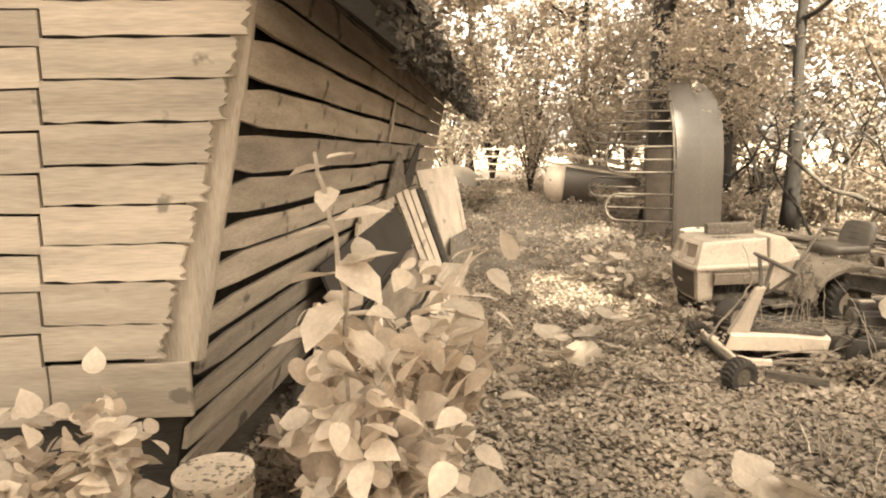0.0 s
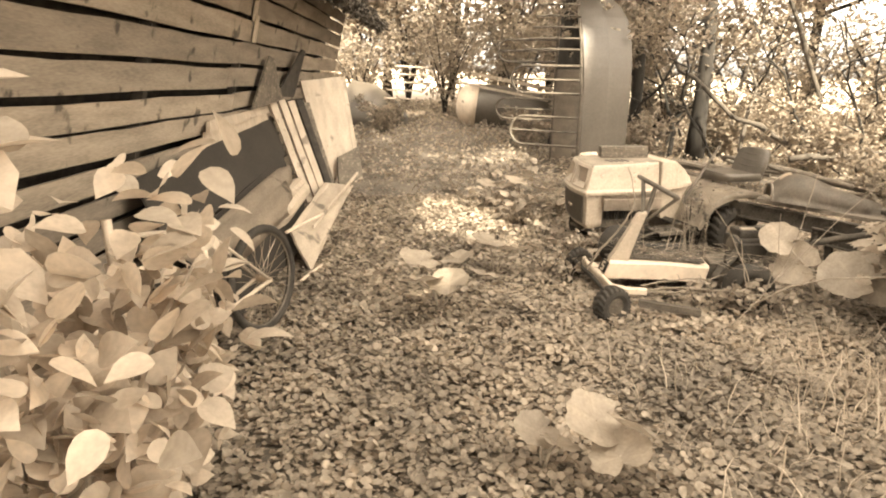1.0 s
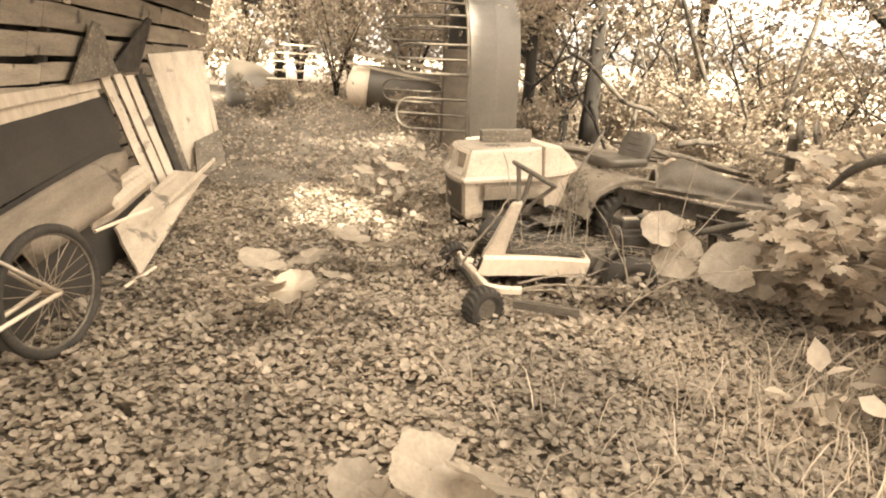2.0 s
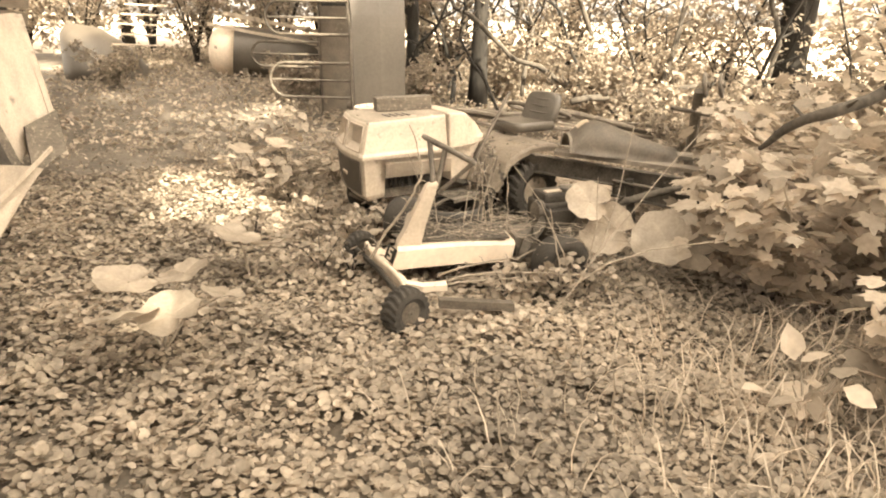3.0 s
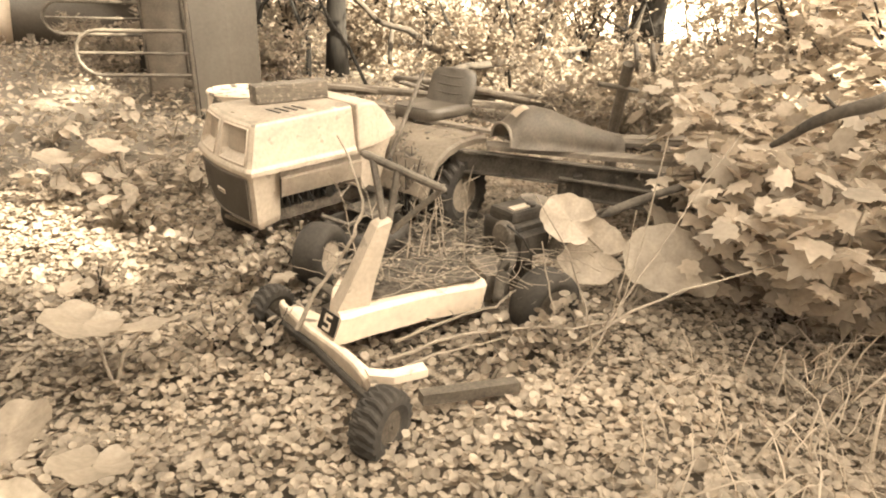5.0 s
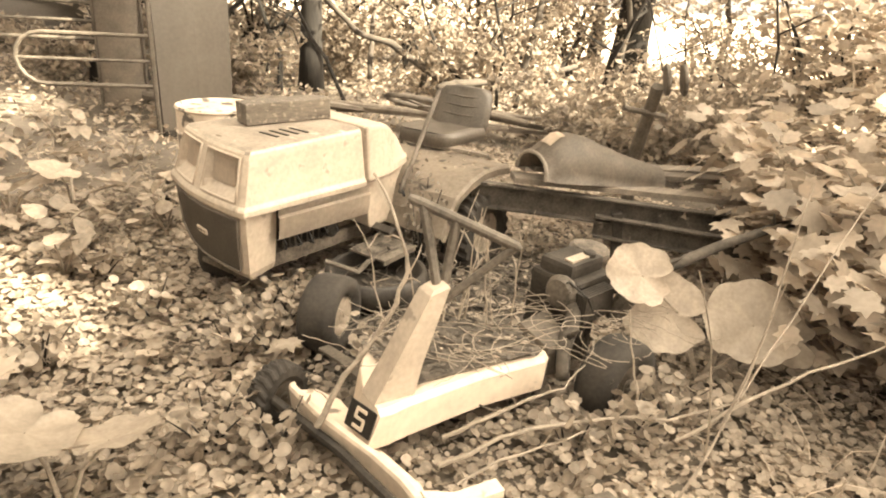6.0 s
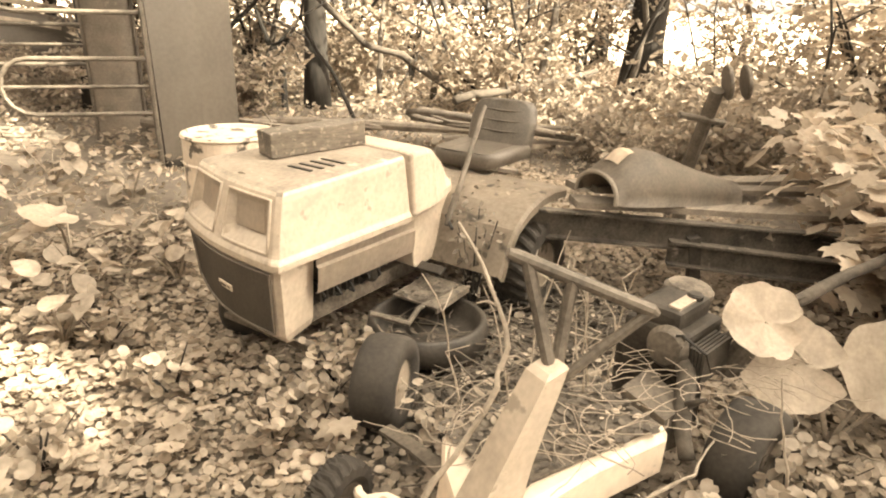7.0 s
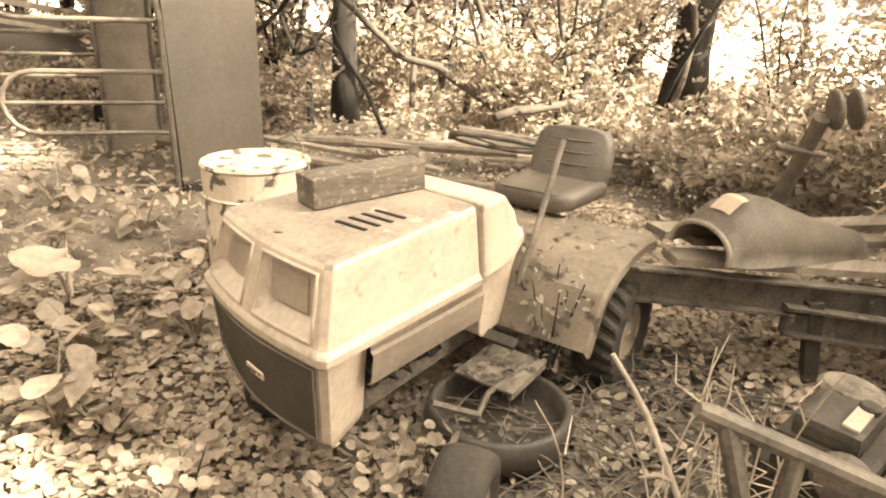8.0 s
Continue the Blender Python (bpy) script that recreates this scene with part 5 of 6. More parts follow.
def shrub(name, at, spread, height, leaves, shape, size, mat, label, seed, stems=7, tilt=30, group="", droop=0.0, lean=(0, 0), category="shrub"):
    """Arching stems from one root, with leaves gathered along them."""
    rnd, rng = random.Random(seed), np.random.default_rng(seed)
    x, y = at
    z0 = ground_z(x, y)
    t = thing(name, pose(x, y, z0), label, category, group)
    anchors = []
    for k in range(stems):
        a = math.tau * k / stems + rnd.uniform(-0.4, 0.4)
        r = spread * rnd.uniform(0.45, 1.0)
        h = height * rnd.uniform(0.65, 1.0)
        pts = [Vector((math.cos(a) * r * s ** 1.4 + lean[0] * s, math.sin(a) * r * s ** 1.4 + lean[1] * s, h * (s - droop * s ** 3))) for s in [i / 6 for i in range(7)]]
        bm = bmesh.new()
        w = 0.006 + 0.008 * height
        sweep(bm, pts, [w * (1 - 0.13 * i) for i in range(7)], 6)
        part("stem", bm, M_TWIG if size > 0.07 and height < 2 else M_BARK, t)
        anchors += [tuple(pts[1].lerp(pts[-1], s)) for s in (0.15, 0.35, 0.5, 0.65, 0.8, 0.9, 1.0)] + [tuple(p) for p in pts[2:]]
    anchors = np.array(anchors)
    p = anchors[rng.integers(0, len(anchors), leaves)] + rng.normal(0, 1, (leaves, 3)) * (spread * 0.20, spread * 0.20, height * 0.09)
    p[:, 2] = np.maximum(p[:, 2], 0.04)
    f = scatter_mesh("foliage", shape, p, turns(rng, leaves, tilt), rng.uniform(0.6, 1.2, leaves) * size, mat)
    f.parent = t
    return t


# trees that stand in view
tree("tree", 6.1, 10.45, 7.0, 0.14, (0.02, 0.03), "dark slim tree trunk with leafy crown above", (0, 0), 2.4, 9000, 10, 11, 0.10, 0.28)
tree("tree", 11.3, 8.95, 9.0, 0.31, (0.0, 0.0), "stout dark tree trunk in the thicket", (0, 0), 2.8, 9000, 10, 12, 0.11, 0.25)
tree("tree", 5.3, 11.2, 6.5, 0.11, (-0.01, 0.02), "thin dark leaning tree", (0, 0), 2.0, 8000, 10, 13, 0.10, 0.26)
tree("tree", 4.15, 11.4, 9.0, 0.27, (0.0, 0.01), "dark tree standing behind the feed rack", (0, 0), 2.6, 9000, 10, 14, 0.10, 0.24)
tree("tree", 12.8, 5.6, 8.0, 0.2, (0.0, 0.02), "dark tree at the far edge of the thicket", (0, 0), 2.8, 8000, 9, 15, 0.11, 0.18)
for i, (x, y) in enumerate(((-1.0, 17.0), (1.6, 22.0), (5.0, 20.0), (8.5, 17.5), (11.0, 14.5), (14.5, 11.5), (15.0, 4.0), (13.0, 0.5))):
    tree("tree", x, y, 7.5 + (i % 3), 0.15, (0.01, 0.0), "woodland tree with a pale full crown", (0, 0), 3.0, 6500, 9, 30 + i, 0.17, 0.25)


# tall trees added out of view behind the start of the walk: they keep the sun off the yard but for a gap
def unseen_shade_tree(x, y, height, reach, leaves, seed, low, label):
    rng = np.random.default_rng(seed)
    z0 = ground_z(x, y) - 0.05
    t = thing("unseen_shade_tree", pose(x, y, z0), label, "tree", "tall shade trees")
    pts = [Vector((0.006 * k * k, 0.1 * math.sin(k), height * k / 8)) for k in range(9)]
    tr = part("trunk", trunk_mesh(pts, [0.32 - 0.03 * k for k in range(9)]), M_BARK, t, smooth=True)
    for k in range(12):
        a = math.tau * k * 0.38
        base = pts[2 + k % 6]
        bm = bmesh.new()
        sweep(bm, [base, base + Vector((math.cos(a), math.sin(a) * 0.6, 0.35)) * reach * 0.4, base + Vector((math.cos(a), math.sin(a) * 0.6, 0.3)) * reach * 0.8], [0.10, 0.07, 0.03], 7)
        part("limb", bm, M_BARK, tr)
    u = rng.uniform(0, 1, leaves)
    r = reach * np.sqrt(rng.uniform(0, 1, leaves)) * (1 - 0.45 * u ** 3)
    a = rng.uniform(0, math.tau, leaves)
    p = np.stack([r * np.cos(a), r * np.sin(a) * 0.6, low + (height + 0.8 - low) * u], 1)
    world_p = p + (x, y, z0)
    # fall of each leaf's shadow along the sunlight
    s = world_p[:, 2] / SUN_DIR.z
    gx, gy = world_p[:, 0] - SUN_DIR.x * s, world_p[:, 1] - SUN_DIR.y * s
    gap = np.zeros(leaves, bool)
    for cx, cy, rx, ry in SUN_GAPS:
        gap |= ((gx - cx) / rx) ** 2 + ((gy - cy) / ry) ** 2 < 1
    p = p[~gap]
    c = scatter_mesh("crown", LEAF_CLUMP, p, turns(rng, len(p), 35), rng.uniform(0.7, 1.3, len(p)) * 0.42, M_CROWN)
    c.parent = t
    return t


# Ellipses on the ground where the added crowns are left open for sun.
SUN_GAPS = [(1.5, 7.2, 0.62, 1.1), (1.95, 6.5, 0.35, 0.5), (1.0, 4.7, 0.35, 0.3), (1.7, 11.0, 0.5, 0.35), (0.9, 12.4, 0.4, 0.4), (1.9, 9.4, 0.25, 0.3), (2.7, 10.6, 0.7, 0.5), (1.2, 9.9, 0.35, 0.25), (6.2, 5.2, 0.9, 0.7), (7.6, 7.0, 0.7, 0.7), (5.3, 3.3, 0.3, 0.4), (8.6, 8.6, 0.8, 0.7), (3.0, 11.4, 0.6, 0.5)]
for i, (x, y, h) in enumerate(((-6.5, -10.5, 23.0), (-2.0, -9.5, 23.0), (2.4, -9.5, 23.0), (6.8, -10.0, 23.0))):
    unseen_shade_tree(x, y, h, 3.7, 11000, 51 + i, 2.4, "unseen tall leafy tree added behind the yard to shade it")

# ---- shrubs ----
shrub("bramble_bush", (-0.44, 1.74), 0.36, 1.64, 860, LEAF_BROAD, 0.108, M_BIGLEAF, "tall pale leafy weed beside the barn", 61, 6, 38, "leafy weeds", 0.2, (0.12, 0.1))
shrub("bramble_bush", (-0.50, 1.90), 0.24, 0.85, 420, LEAF_BROAD, 0.105, M_BIGLEAF, "low pale leafy weed by the bucket", 65, 7, 36, "leafy weeds", 0.2)
shrub("bramble_bush", (-0.36, 2.42), 0.30, 1.30, 740, LEAF_BROAD, 0.10, M_BIGLEAF, "pale leafy weed growing over the bicycle", 62, 7, 38, "leafy weeds", 0.25)
shrub("bramble_bush", (-1.55, 2.0), 0.34, 1.15, 700, LEAF_BROAD, 0.10, M_BIGLEAF, "low pale leafy weed at the barn's foot", 63, 7, 38, "leafy weeds", 0.25)
shrub("bramble_bush", (-0.62, 2.95), 0.30, 0.62, 300, LEAF_BROAD, 0.115, M_BIGLEAF, "low pale leafy weed round the bicycle", 64, 7, 38, "leafy weeds", 0.25)
for i, (x, y, s, h, n) in enumerate(((4.72, 4.22, 0.5, 0.95, 420), (4.42, 3.95, 0.45, 0.8, 340), (5.5, 4.6, 0.6, 1.2, 420), (4.35, 3.55, 0.65, 1.0, 420), (4.9, 3.0, 0.7, 1.25, 420), (5.2, 3.9, 0.7, 1.05, 420), (5.9, 3.3, 0.8, 1.5, 420), (6.4, 4.4, 0.8, 1.2, 420), (3.9, 2.5, 0.5, 0.6, 240), (5.1, 2.0, 0.8, 1.4, 380))):
    shrub("maple_thicket", (x, y), s, h, n, LEAF_LOBED, 0.13, M_LEAF, "dense young maple shrub with lobed pale leaves", 70 + i, 9, 26, "maple shrubs", 0.1)
for i, (x, y, s, h, n) in enumerate(((7.2, 5.7, 0.9, 1.3, 700), (8.2, 6.4, 0.9, 1.2, 700), (7.3, 7.4, 0.8, 0.9, 600), (6.9, 6.5, 0.7, 0.7, 500), (9.5, 5.6, 1.2, 2.4, 1000), (8.0, 4.6, 1.0, 2.0, 900), (10.5, 7.0, 1.2, 2.2, 1000), (7.6, 9.2, 1.0, 1.3, 800), (9.0, 9.4, 1.1, 2.0, 1000), (6.8, 10.6, 0.9, 1.4, 700), (5.0, 10.4, 0.7, 0.8, 500), (8.6, 11.4, 1.2, 2.6, 1100), (10.6, 9.6, 1.2, 2.4, 1000), (6.6, 12.6, 1.2, 2.4, 1000), (4.9, 13.0, 1.1, 2.2, 1000), (11.5, 5.2, 1.3, 3.0, 1100), (11.0, 12.0, 1.4, 3.0, 1100), (2.6, 15.8, 1.2, 2.6, 1000), (4.4, 16.0, 1.3, 3.0, 1100), (0.6, 16.2, 1.2, 2.4, 1000), (7.0, 15.0, 1.4, 3.2, 1100), (9.4, 13.8, 1.4, 3.2, 1100), (1.0, 13.0, 0.5, 0.7, 300), (3.6, 11.6, 0.6, 0.8, 400))):
    shrub("woodland_shrub", (x, y), s, h, n, LEAF_CLUMP, 0.11, M_CROWN, "pale small-leaved shrub in the open wood", 90 + i, 7, 32, "woodland shrubs", 0.15)

for i, (x, y, s, h, n) in enumerate(((7.3, 4.1, 1.0, 2.6, 900), (6.2, 3.5, 0.9, 2.2, 800), (5.7, 2.5, 0.9, 2.0, 800), (8.4, 5.2, 1.1, 2.8, 900))):
    shrub("maple_sapling", (x, y), s, h, n, LEAF_LOBED, 0.12, M_LEAF, "tall young maple with layered lobed leaves", 200 + i, 8, 22, "maple saplings", 0.15)
shrub("pale_weed", (3.35, 2.78), 0.14, 0.34, 16, LEAF_OVAL, 0.14, M_GRASS, "pale weed with long pointed leaves in the grass", 131, 4, 30, "small weeds")
for i, (x, y) in enumerate(((2.35, 5.75), (2.62, 5.82), (2.70, 5.72), (2.82, 5.80), (2.50, 5.70), (2.60, 5.92), (2.74, 5.88), (2.25, 6.3), (2.2, 6.8), (2.75, 5.3), (1.75, 6.2), (2.0, 5.3), (3.22, 4.34), (3.42, 4.30), (3.04, 4.42), (2.15, 5.12), (2.9, 4.42))):
    shrub("ivy_clump", (x, y), 0.16, 0.24, 90, LEAF_KIDNEY, 0.046, M_COVER, "small clump of ground ivy by the machines", 140 + i, 5, 35, "ivy clumps", category="ivy")
for i, (x, y) in enumerate(((2.35, 7.35), (2.75, 7.25), (2.1, 7.0), (2.9, 7.75), (2.55, 8.5), (3.1, 8.6), (1.9, 7.6), (2.2, 8.9), (2.8, 9.2), (1.7, 8.4))):
    shrub("leafy_weed", (x, y), 0.22, 0.34, 24, LEAF_BROAD, 0.12, M_COVER, "low pale broad-leaved weed beyond the tractor", 220 + i, 5, 22, "low leafy weeds", category="weed")
shrub("dry_weed", (3.62, 5.93), 0.12, 0.58, 160, LEAF_OVAL, 0.035, M_TIMBER, "dry brown weed tangled at the tractor's dash", 160, 8, 45, "dry weeds")
shrub("dry_weed", (3.78, 6.05), 0.14, 0.62, 160, LEAF_OVAL, 0.035, M_TIMBER, "dry brown weed growing before the fender", 161, 8, 45, "dry weeds")
for i, (x, y, s, h, n) in enumerate(((-0.5, 18.5, 1.6, 4.5, 2200), (2.0, 18.8, 1.7, 5.0, 2400), (4.6, 18.4, 1.7, 5.0, 2400), (7.2, 17.2, 1.7, 4.5, 2200), (0.8, 20.5, 1.8, 6.5, 2600), (3.6, 21.0, 1.8, 6.5, 2600), (6.4, 20.0, 1.8, 6.0, 2400))):
    shrub("tall_shrub", (x, y), s, h, n, LEAF_CLUMP, 0.16, M_CROWN, "tall pale leafy shrub at the end of the path", 170 + i, 8, 32, "tall shrubs", 0.1)

# ---- broad round leaves ----
def broad_leaf(radius, seed):
    """A heart-shaped leaf with a scalloped edge, sunk veins and a wavy rim."""
    rnd = random.Random(seed)
    bm = bmesh.new()
    n = 48
    mid = bm.verts.new((0, 0, 0))
    lobes = [rnd.uniform(0.93, 1.05) for _ in range(9)]
    rings = []
    for k in (0.2, 0.45, 0.7, 0.88, 1.0):
        ring = []
        for i in range(n):
            a = math.tau * i / n
            off = abs((i + n / 2) % n - n / 2)
            notch = 1 - 0.5 * max(0.0, 1 - off / 3.0) if k > 0.4 else 1.0
            scallop = 1 - 0.05 * k ** 4 * abs(math.cos(4.5 * a)) ** 3
            lobe = lobes[int(a / math.tau * 9) % 9]
            r = radius * k * notch * scallop * (1 + (lobe - 1) * k * k) * (1 - 0.07 * math.cos(a))
            vein = -0.028 * k * abs(math.cos(4.5 * a)) ** 6
            wave = 0.05 * k ** 3 * math.sin(a * 6 + seed) + 0.04 * k ** 2 * math.sin(a * 3 + 2 * seed)
            ring.append(bm.verts.new((r * math.cos(a) * 1.08, r * math.sin(a), radius * (0.15 * k * k + vein + wave))))
        rings.append(ring)
    for i in range(n):
        bm.faces.new((mid, rings[0][i], rings[0][(i + 1) % n]))
        for a, b in zip(rings, rings[1:]):
            bm.faces.new((a[i], b[i], b[(i + 1) % n], a[(i + 1) % n]))
    return bm


def broad_plant(at, leaves, label, seed):
    """Large round leaves on stalks: rows of (place, radius, tilt x, tilt y, heading)."""
    t = thing("broadleaf_plant", pose(at[0], at[1], ground_z(*at)), label, "plant", "broad-leaved plants")
    for k, (p, r, rx, ry, rz) in enumerate(leaves):
        o = Vector(p) - Vector((at[0], at[1], ground_z(*at)))
        bm = bmesh.new()
        sweep(bm, [(0, 0, 0), (o.x * 0.4, o.y * 0.4, o.z * 0.65), o], [0.009, 0.007, 0.005], 6)
        part("stalk", bm, M_TWIG, t)
        leaf = part("leaf", broad_leaf(r, seed + k), M_BROAD, t, smooth=True)
        leaf.matrix_local = Matrix.Translation(o) @ pose(0, 0, 0, rx, ry, rz)
    return t


broad_plant((3.85, 4.35), [((3.62, 4.60, 0.47), 0.14, 55, 8, -50), ((3.72, 4.50, 0.30), 0.18, 58, 5, -65), ((3.93, 4.20, 0.29), 0.19, 52, 5, -60), ((4.05, 4.08, 0.22), 0.13, 45, 10, -40)], "tall weed with very large round pale leaves", 3)
broad_plant((0.98, 4.62), [((0.86, 4.78, 0.30), 0.15, 12, 8, 10), ((1.12, 4.72, 0.33), 0.13, -14, 10, 120), ((0.82, 4.42, 0.26), 0.16, 14, -12, 230), ((1.02, 4.42, 0.24), 0.15, 20, 6, 300), ((1.28, 4.50, 0.27), 0.11, 10, 14, 60)], "low plant with large round sunlit leaves", 13)
broad_plant((1.42, 2.48), [((1.36, 2.52, 0.26), 0.14, 28, 5, 20), ((1.52, 2.44, 0.24), 0.15, 30, -8, 140), ((1.40, 2.34, 0.20), 0.13, 22, 4, 260)], "low plant with large crinkled leaves in the grass", 23)
broad_plant((1.16, 2.58), [((1.13, 2.60, 0.18), 0.10, 22, 5, 20), ((1.20, 2.52, 0.16), 0.09, 20, -8, 140)], "small plant with crinkled leaves in the grass", 33)
broad_plant((1.55, 5.32), [((1.50, 5.40, 0.27), 0.15, 14, 10, 40), ((1.68, 5.25, 0.24), 0.13, 16, -8, 200)], "low plant with large crinkled leaves beside the mower", 53)
broad_plant((2.45, 7.9), [((2.35, 7.78, 0.38), 0.14, 16, 8, 20), ((2.62, 7.60, 0.30), 0.15, 18, -6, 130), ((2.55, 8.2, 0.38), 0.14, 12, -10, 230)], "leafy plant with broad pale leaves beyond the tractor", 63)
for i, (x, y) in enumerate(((2.25, 6.39), (2.40, 6.46), (2.1, 5.95), (2.55, 5.62), (1.5, 6.0))):
    shrub("maple_seedling", (x, y), 0.10, 0.17, 9, LEAF_LOBED, 0.085, M_LEAF, "small maple seedling with lobed pale leaves", 180 + i, 3, 18, "maple seedlings", category="seedling")
broad_plant((2.1, 7.9), [((2.0, 7.85, 0.34), 0.13, 14, 8, 10), ((2.25, 7.8, 0.32), 0.12, -12, 10, 120), ((2.15, 8.05, 0.30), 0.12, 14, -12, 230)], "low plant with pale leaves beyond the tractor", 43)

# ---- fallen limb and dry stalks ----
branch("fallen_limb", [(4.36, 3.98, 0.88), (4.33, 3.86, 0.98), (4.31, 3.71, 1.08), (4.38, 3.56, 1.17), (4.52, 3.51, 1.22), (4.68, 3.46, 1.28), (4.78, 3.38, 1.44), (4.84, 3.28, 1.68), (4.9, 3.1, 2.2)], [0.014, 0.022, 0.030, 0.035, 0.037, 0.038, 0.039, 0.040, 0.042], "thick dark bent limb reaching over the maple shrubs")
branch("dead_branch", [(3.62, 4.72, 0.36), (3.95, 4.58, 0.46), (4.4, 4.35, 0.58), (4.8, 4.2, 0.62)], [0.02, 0.026, 0.022, 0.014], "dead branch lying across the channel")
branch("dead_branch", [(3.12, 4.62, 0.16), (3.3, 4.72, 0.28), (3.52, 4.86, 0.40)], [0.03, 0.035, 0.03], "dead bough leaning by the mower's rear wheel")
branch("fallen_limb", [(5.2, 10.4, 2.35), (5.55, 10.2, 1.75), (5.75, 10.1, 1.62), (6.3, 9.8, 1.05), (6.6, 9.55, 0.95), (7.3, 9.2, 0.45)], [0.02, 0.03, 0.034, 0.036, 0.04, 0.045], "dark slanting limb resting among the shrubs")
branch("fallen_limb", [(6.6, 8.7, 0.55), (7.5, 8.5, 0.62), (8.6, 8.2, 0.78)], [0.05, 0.045, 0.03], "fallen limb lying across the thicket")
branch("fallen_limb", [(6.9, 10.4, 2.4), (6.75, 10.3, 1.9), (6.85, 10.1, 1.5), (6.6, 9.9, 1.05), (6.5, 9.8, 0.5)], [0.015, 0.02, 0.022, 0.028, 0.035], "dark slanting limb resting among the shrubs")
for k, (x, y) in enumerate(((7.0, 11.3), (7.8, 10.2), (8.3, 8.9), (10.2, 8.6), (6.3, 11.9), (11.4, 7.6))):
    branch("sapling_stem", [(x, y, ground_z(x, y)), (x + 0.2, y - 0.1, 1.3), (x + (-0.3 if k % 2 else 0.5), y, 2.4), (x + (-0.8 if k % 2 else 0.9), y + 0.2, 3.6)], [0.05, 0.04, 0.035, 0.02], "thin dark crooked sapling stem in the thicket")

rnd = random.Random(76)
for k in range(38):
    x, y = rnd.uniform(5.0, 11.5), rnd.uniform(8.6, 14.0)
    if 15 < k < 22:
        x, y = rnd.uniform(6.8, 10.0), rnd.uniform(4.8, 7.2)
    bm = bmesh.new()
    a = rnd.uniform(0, math.tau)
    pts = [Vector((x, y, ground_z(x, y)))]
    for j in range(6):
        a += rnd.uniform(-0.9, 0.9)
        pts.append(pts[-1] + Vector((0.28 * math.cos(a), 0.28 * math.sin(a), rnd.uniform(0.2, 0.6))))
    r = rnd.uniform(0.012, 0.03) if k < 22 else rnd.uniform(0.022, 0.045)
    sweep(bm, pts, [r * (1 - 0.12 * j) for j in range(7)], 6)
    for j in (2, 3, 4, 5):
        b = rnd.uniform(0, math.tau)
        q = pts[j]
        sweep(bm, [q, q + Vector((0.3 * math.cos(b), 0.3 * math.sin(b), 0.12)), q + Vector((0.6 * math.cos(b + 0.5), 0.6 * math.sin(b + 0.5), 0.30))], [r * 0.5, r * 0.4, r * 0.2], 5)
    tagged(part("bare_sapling", bm, M_BARK), "thin dark crooked sapling with bare twigs", "sapling", "bare saplings")
rnd = random.Random(77)
def stalk(pts, r, label="dry pale stalk bending over the mower"):
    bm = bmesh.new()
    fine = []
    for a, b in zip(pts, pts[1:]):
        for k in range(3):
            p = Vector(a).lerp(Vector(b), k / 3)
            fine.append(p + Vector((rnd.uniform(-0.7, 0.7), rnd.uniform(-0.7, 0.7), rnd.uniform(-0.5, 0.5))) * r)
    fine.append(Vector(pts[-1]))
    sweep(bm, fine, [r * (1 - 0.6 * i / len(fine)) * rnd.uniform(0.85, 1.12) for i in range(len(fine))], 7)
    for i in range(2, len(fine) - 2, 3):
        p = fine[i]
        d = Vector((rnd.uniform(-0.05, 0.05), rnd.uniform(-0.05, 0.05), rnd.uniform(0.0, 0.05)))
        sweep(bm, [p, p + d * 0.5 + Vector((0, 0, 0.01)), p + d], [r * 0.4, r * 0.3, r * 0.15], 5)
    return tagged(part("dry_stalk", bm, M_TWIG), label, "stalk", "dry stalks")


stalk([(2.24, 5.02, 0.14), (2.32, 5.0, 0.27), (2.40, 4.96, 0.40), (2.50, 4.92, 0.56), (2.56, 4.93, 0.66), (2.575, 5.0, 0.80), (2.56, 5.12, 0.95)], 0.011, "dry pale stalk leaning on the mower's pillar")
stalk([(2.50, 4.68, 0.04), (2.66, 4.61, 0.09), (2.81, 4.54, 0.12), (3.03, 4.38, 0.15), (3.17, 4.20, 0.17), (3.40, 4.05, 0.22)], 0.009)
stalk([(2.60, 4.76, 0.06), (2.74, 4.68, 0.12), (2.90, 4.62, 0.16), (3.05, 4.57, 0.17), (3.2, 4.57, 0.21)], 0.008)
stalk([(2.45, 4.55, 0.08), (2.62, 4.52, 0.10), (2.85, 4.42, 0.12), (3.1, 4.38, 0.10)], 0.006)
TALL_WEED = stalk([(-0.42, 1.70, 0.0), (-0.45, 1.68, 0.8), (-0.44, 1.66, 1.4), (-0.47, 1.62, 1.66), (-0.50, 1.60, 1.82)], 0.012, "tall pale weed stalk with drooping leaves beside the barn")
for k, (z, a, size) in enumerate(((1.80, 0.6, 0.10), (1.78, 2.9, 0.12), (1.72, 4.6, 0.11), (1.62, 0.1, 0.17), (1.60, 3.0, 0.16), (1.50, 5.6, 0.20), (1.48, 0.4, 0.20), (1.46, 2.6, 0.18), (1.38, 4.2, 0.20), (1.34, 1.5, 0.19), (1.30, 3.3, 0.21), (1.28, 5.9, 0.20))):
    turn = np.array([tuple(r) for r in pose(0, 0, 0, 12 - 22 * (k % 3), 10 * (k % 2), math.degrees(a) - 90).to_3x3()])
    leaf = scatter_mesh("leaf", LEAF_OVAL, np.array([(-0.46 - 0.1 * max(0, z - 1.66), 1.66 - 0.1 * max(0, z - 1.5), z)]), turn[None], [size], M_BIGLEAF)
    leaf.parent = TALL_WEED
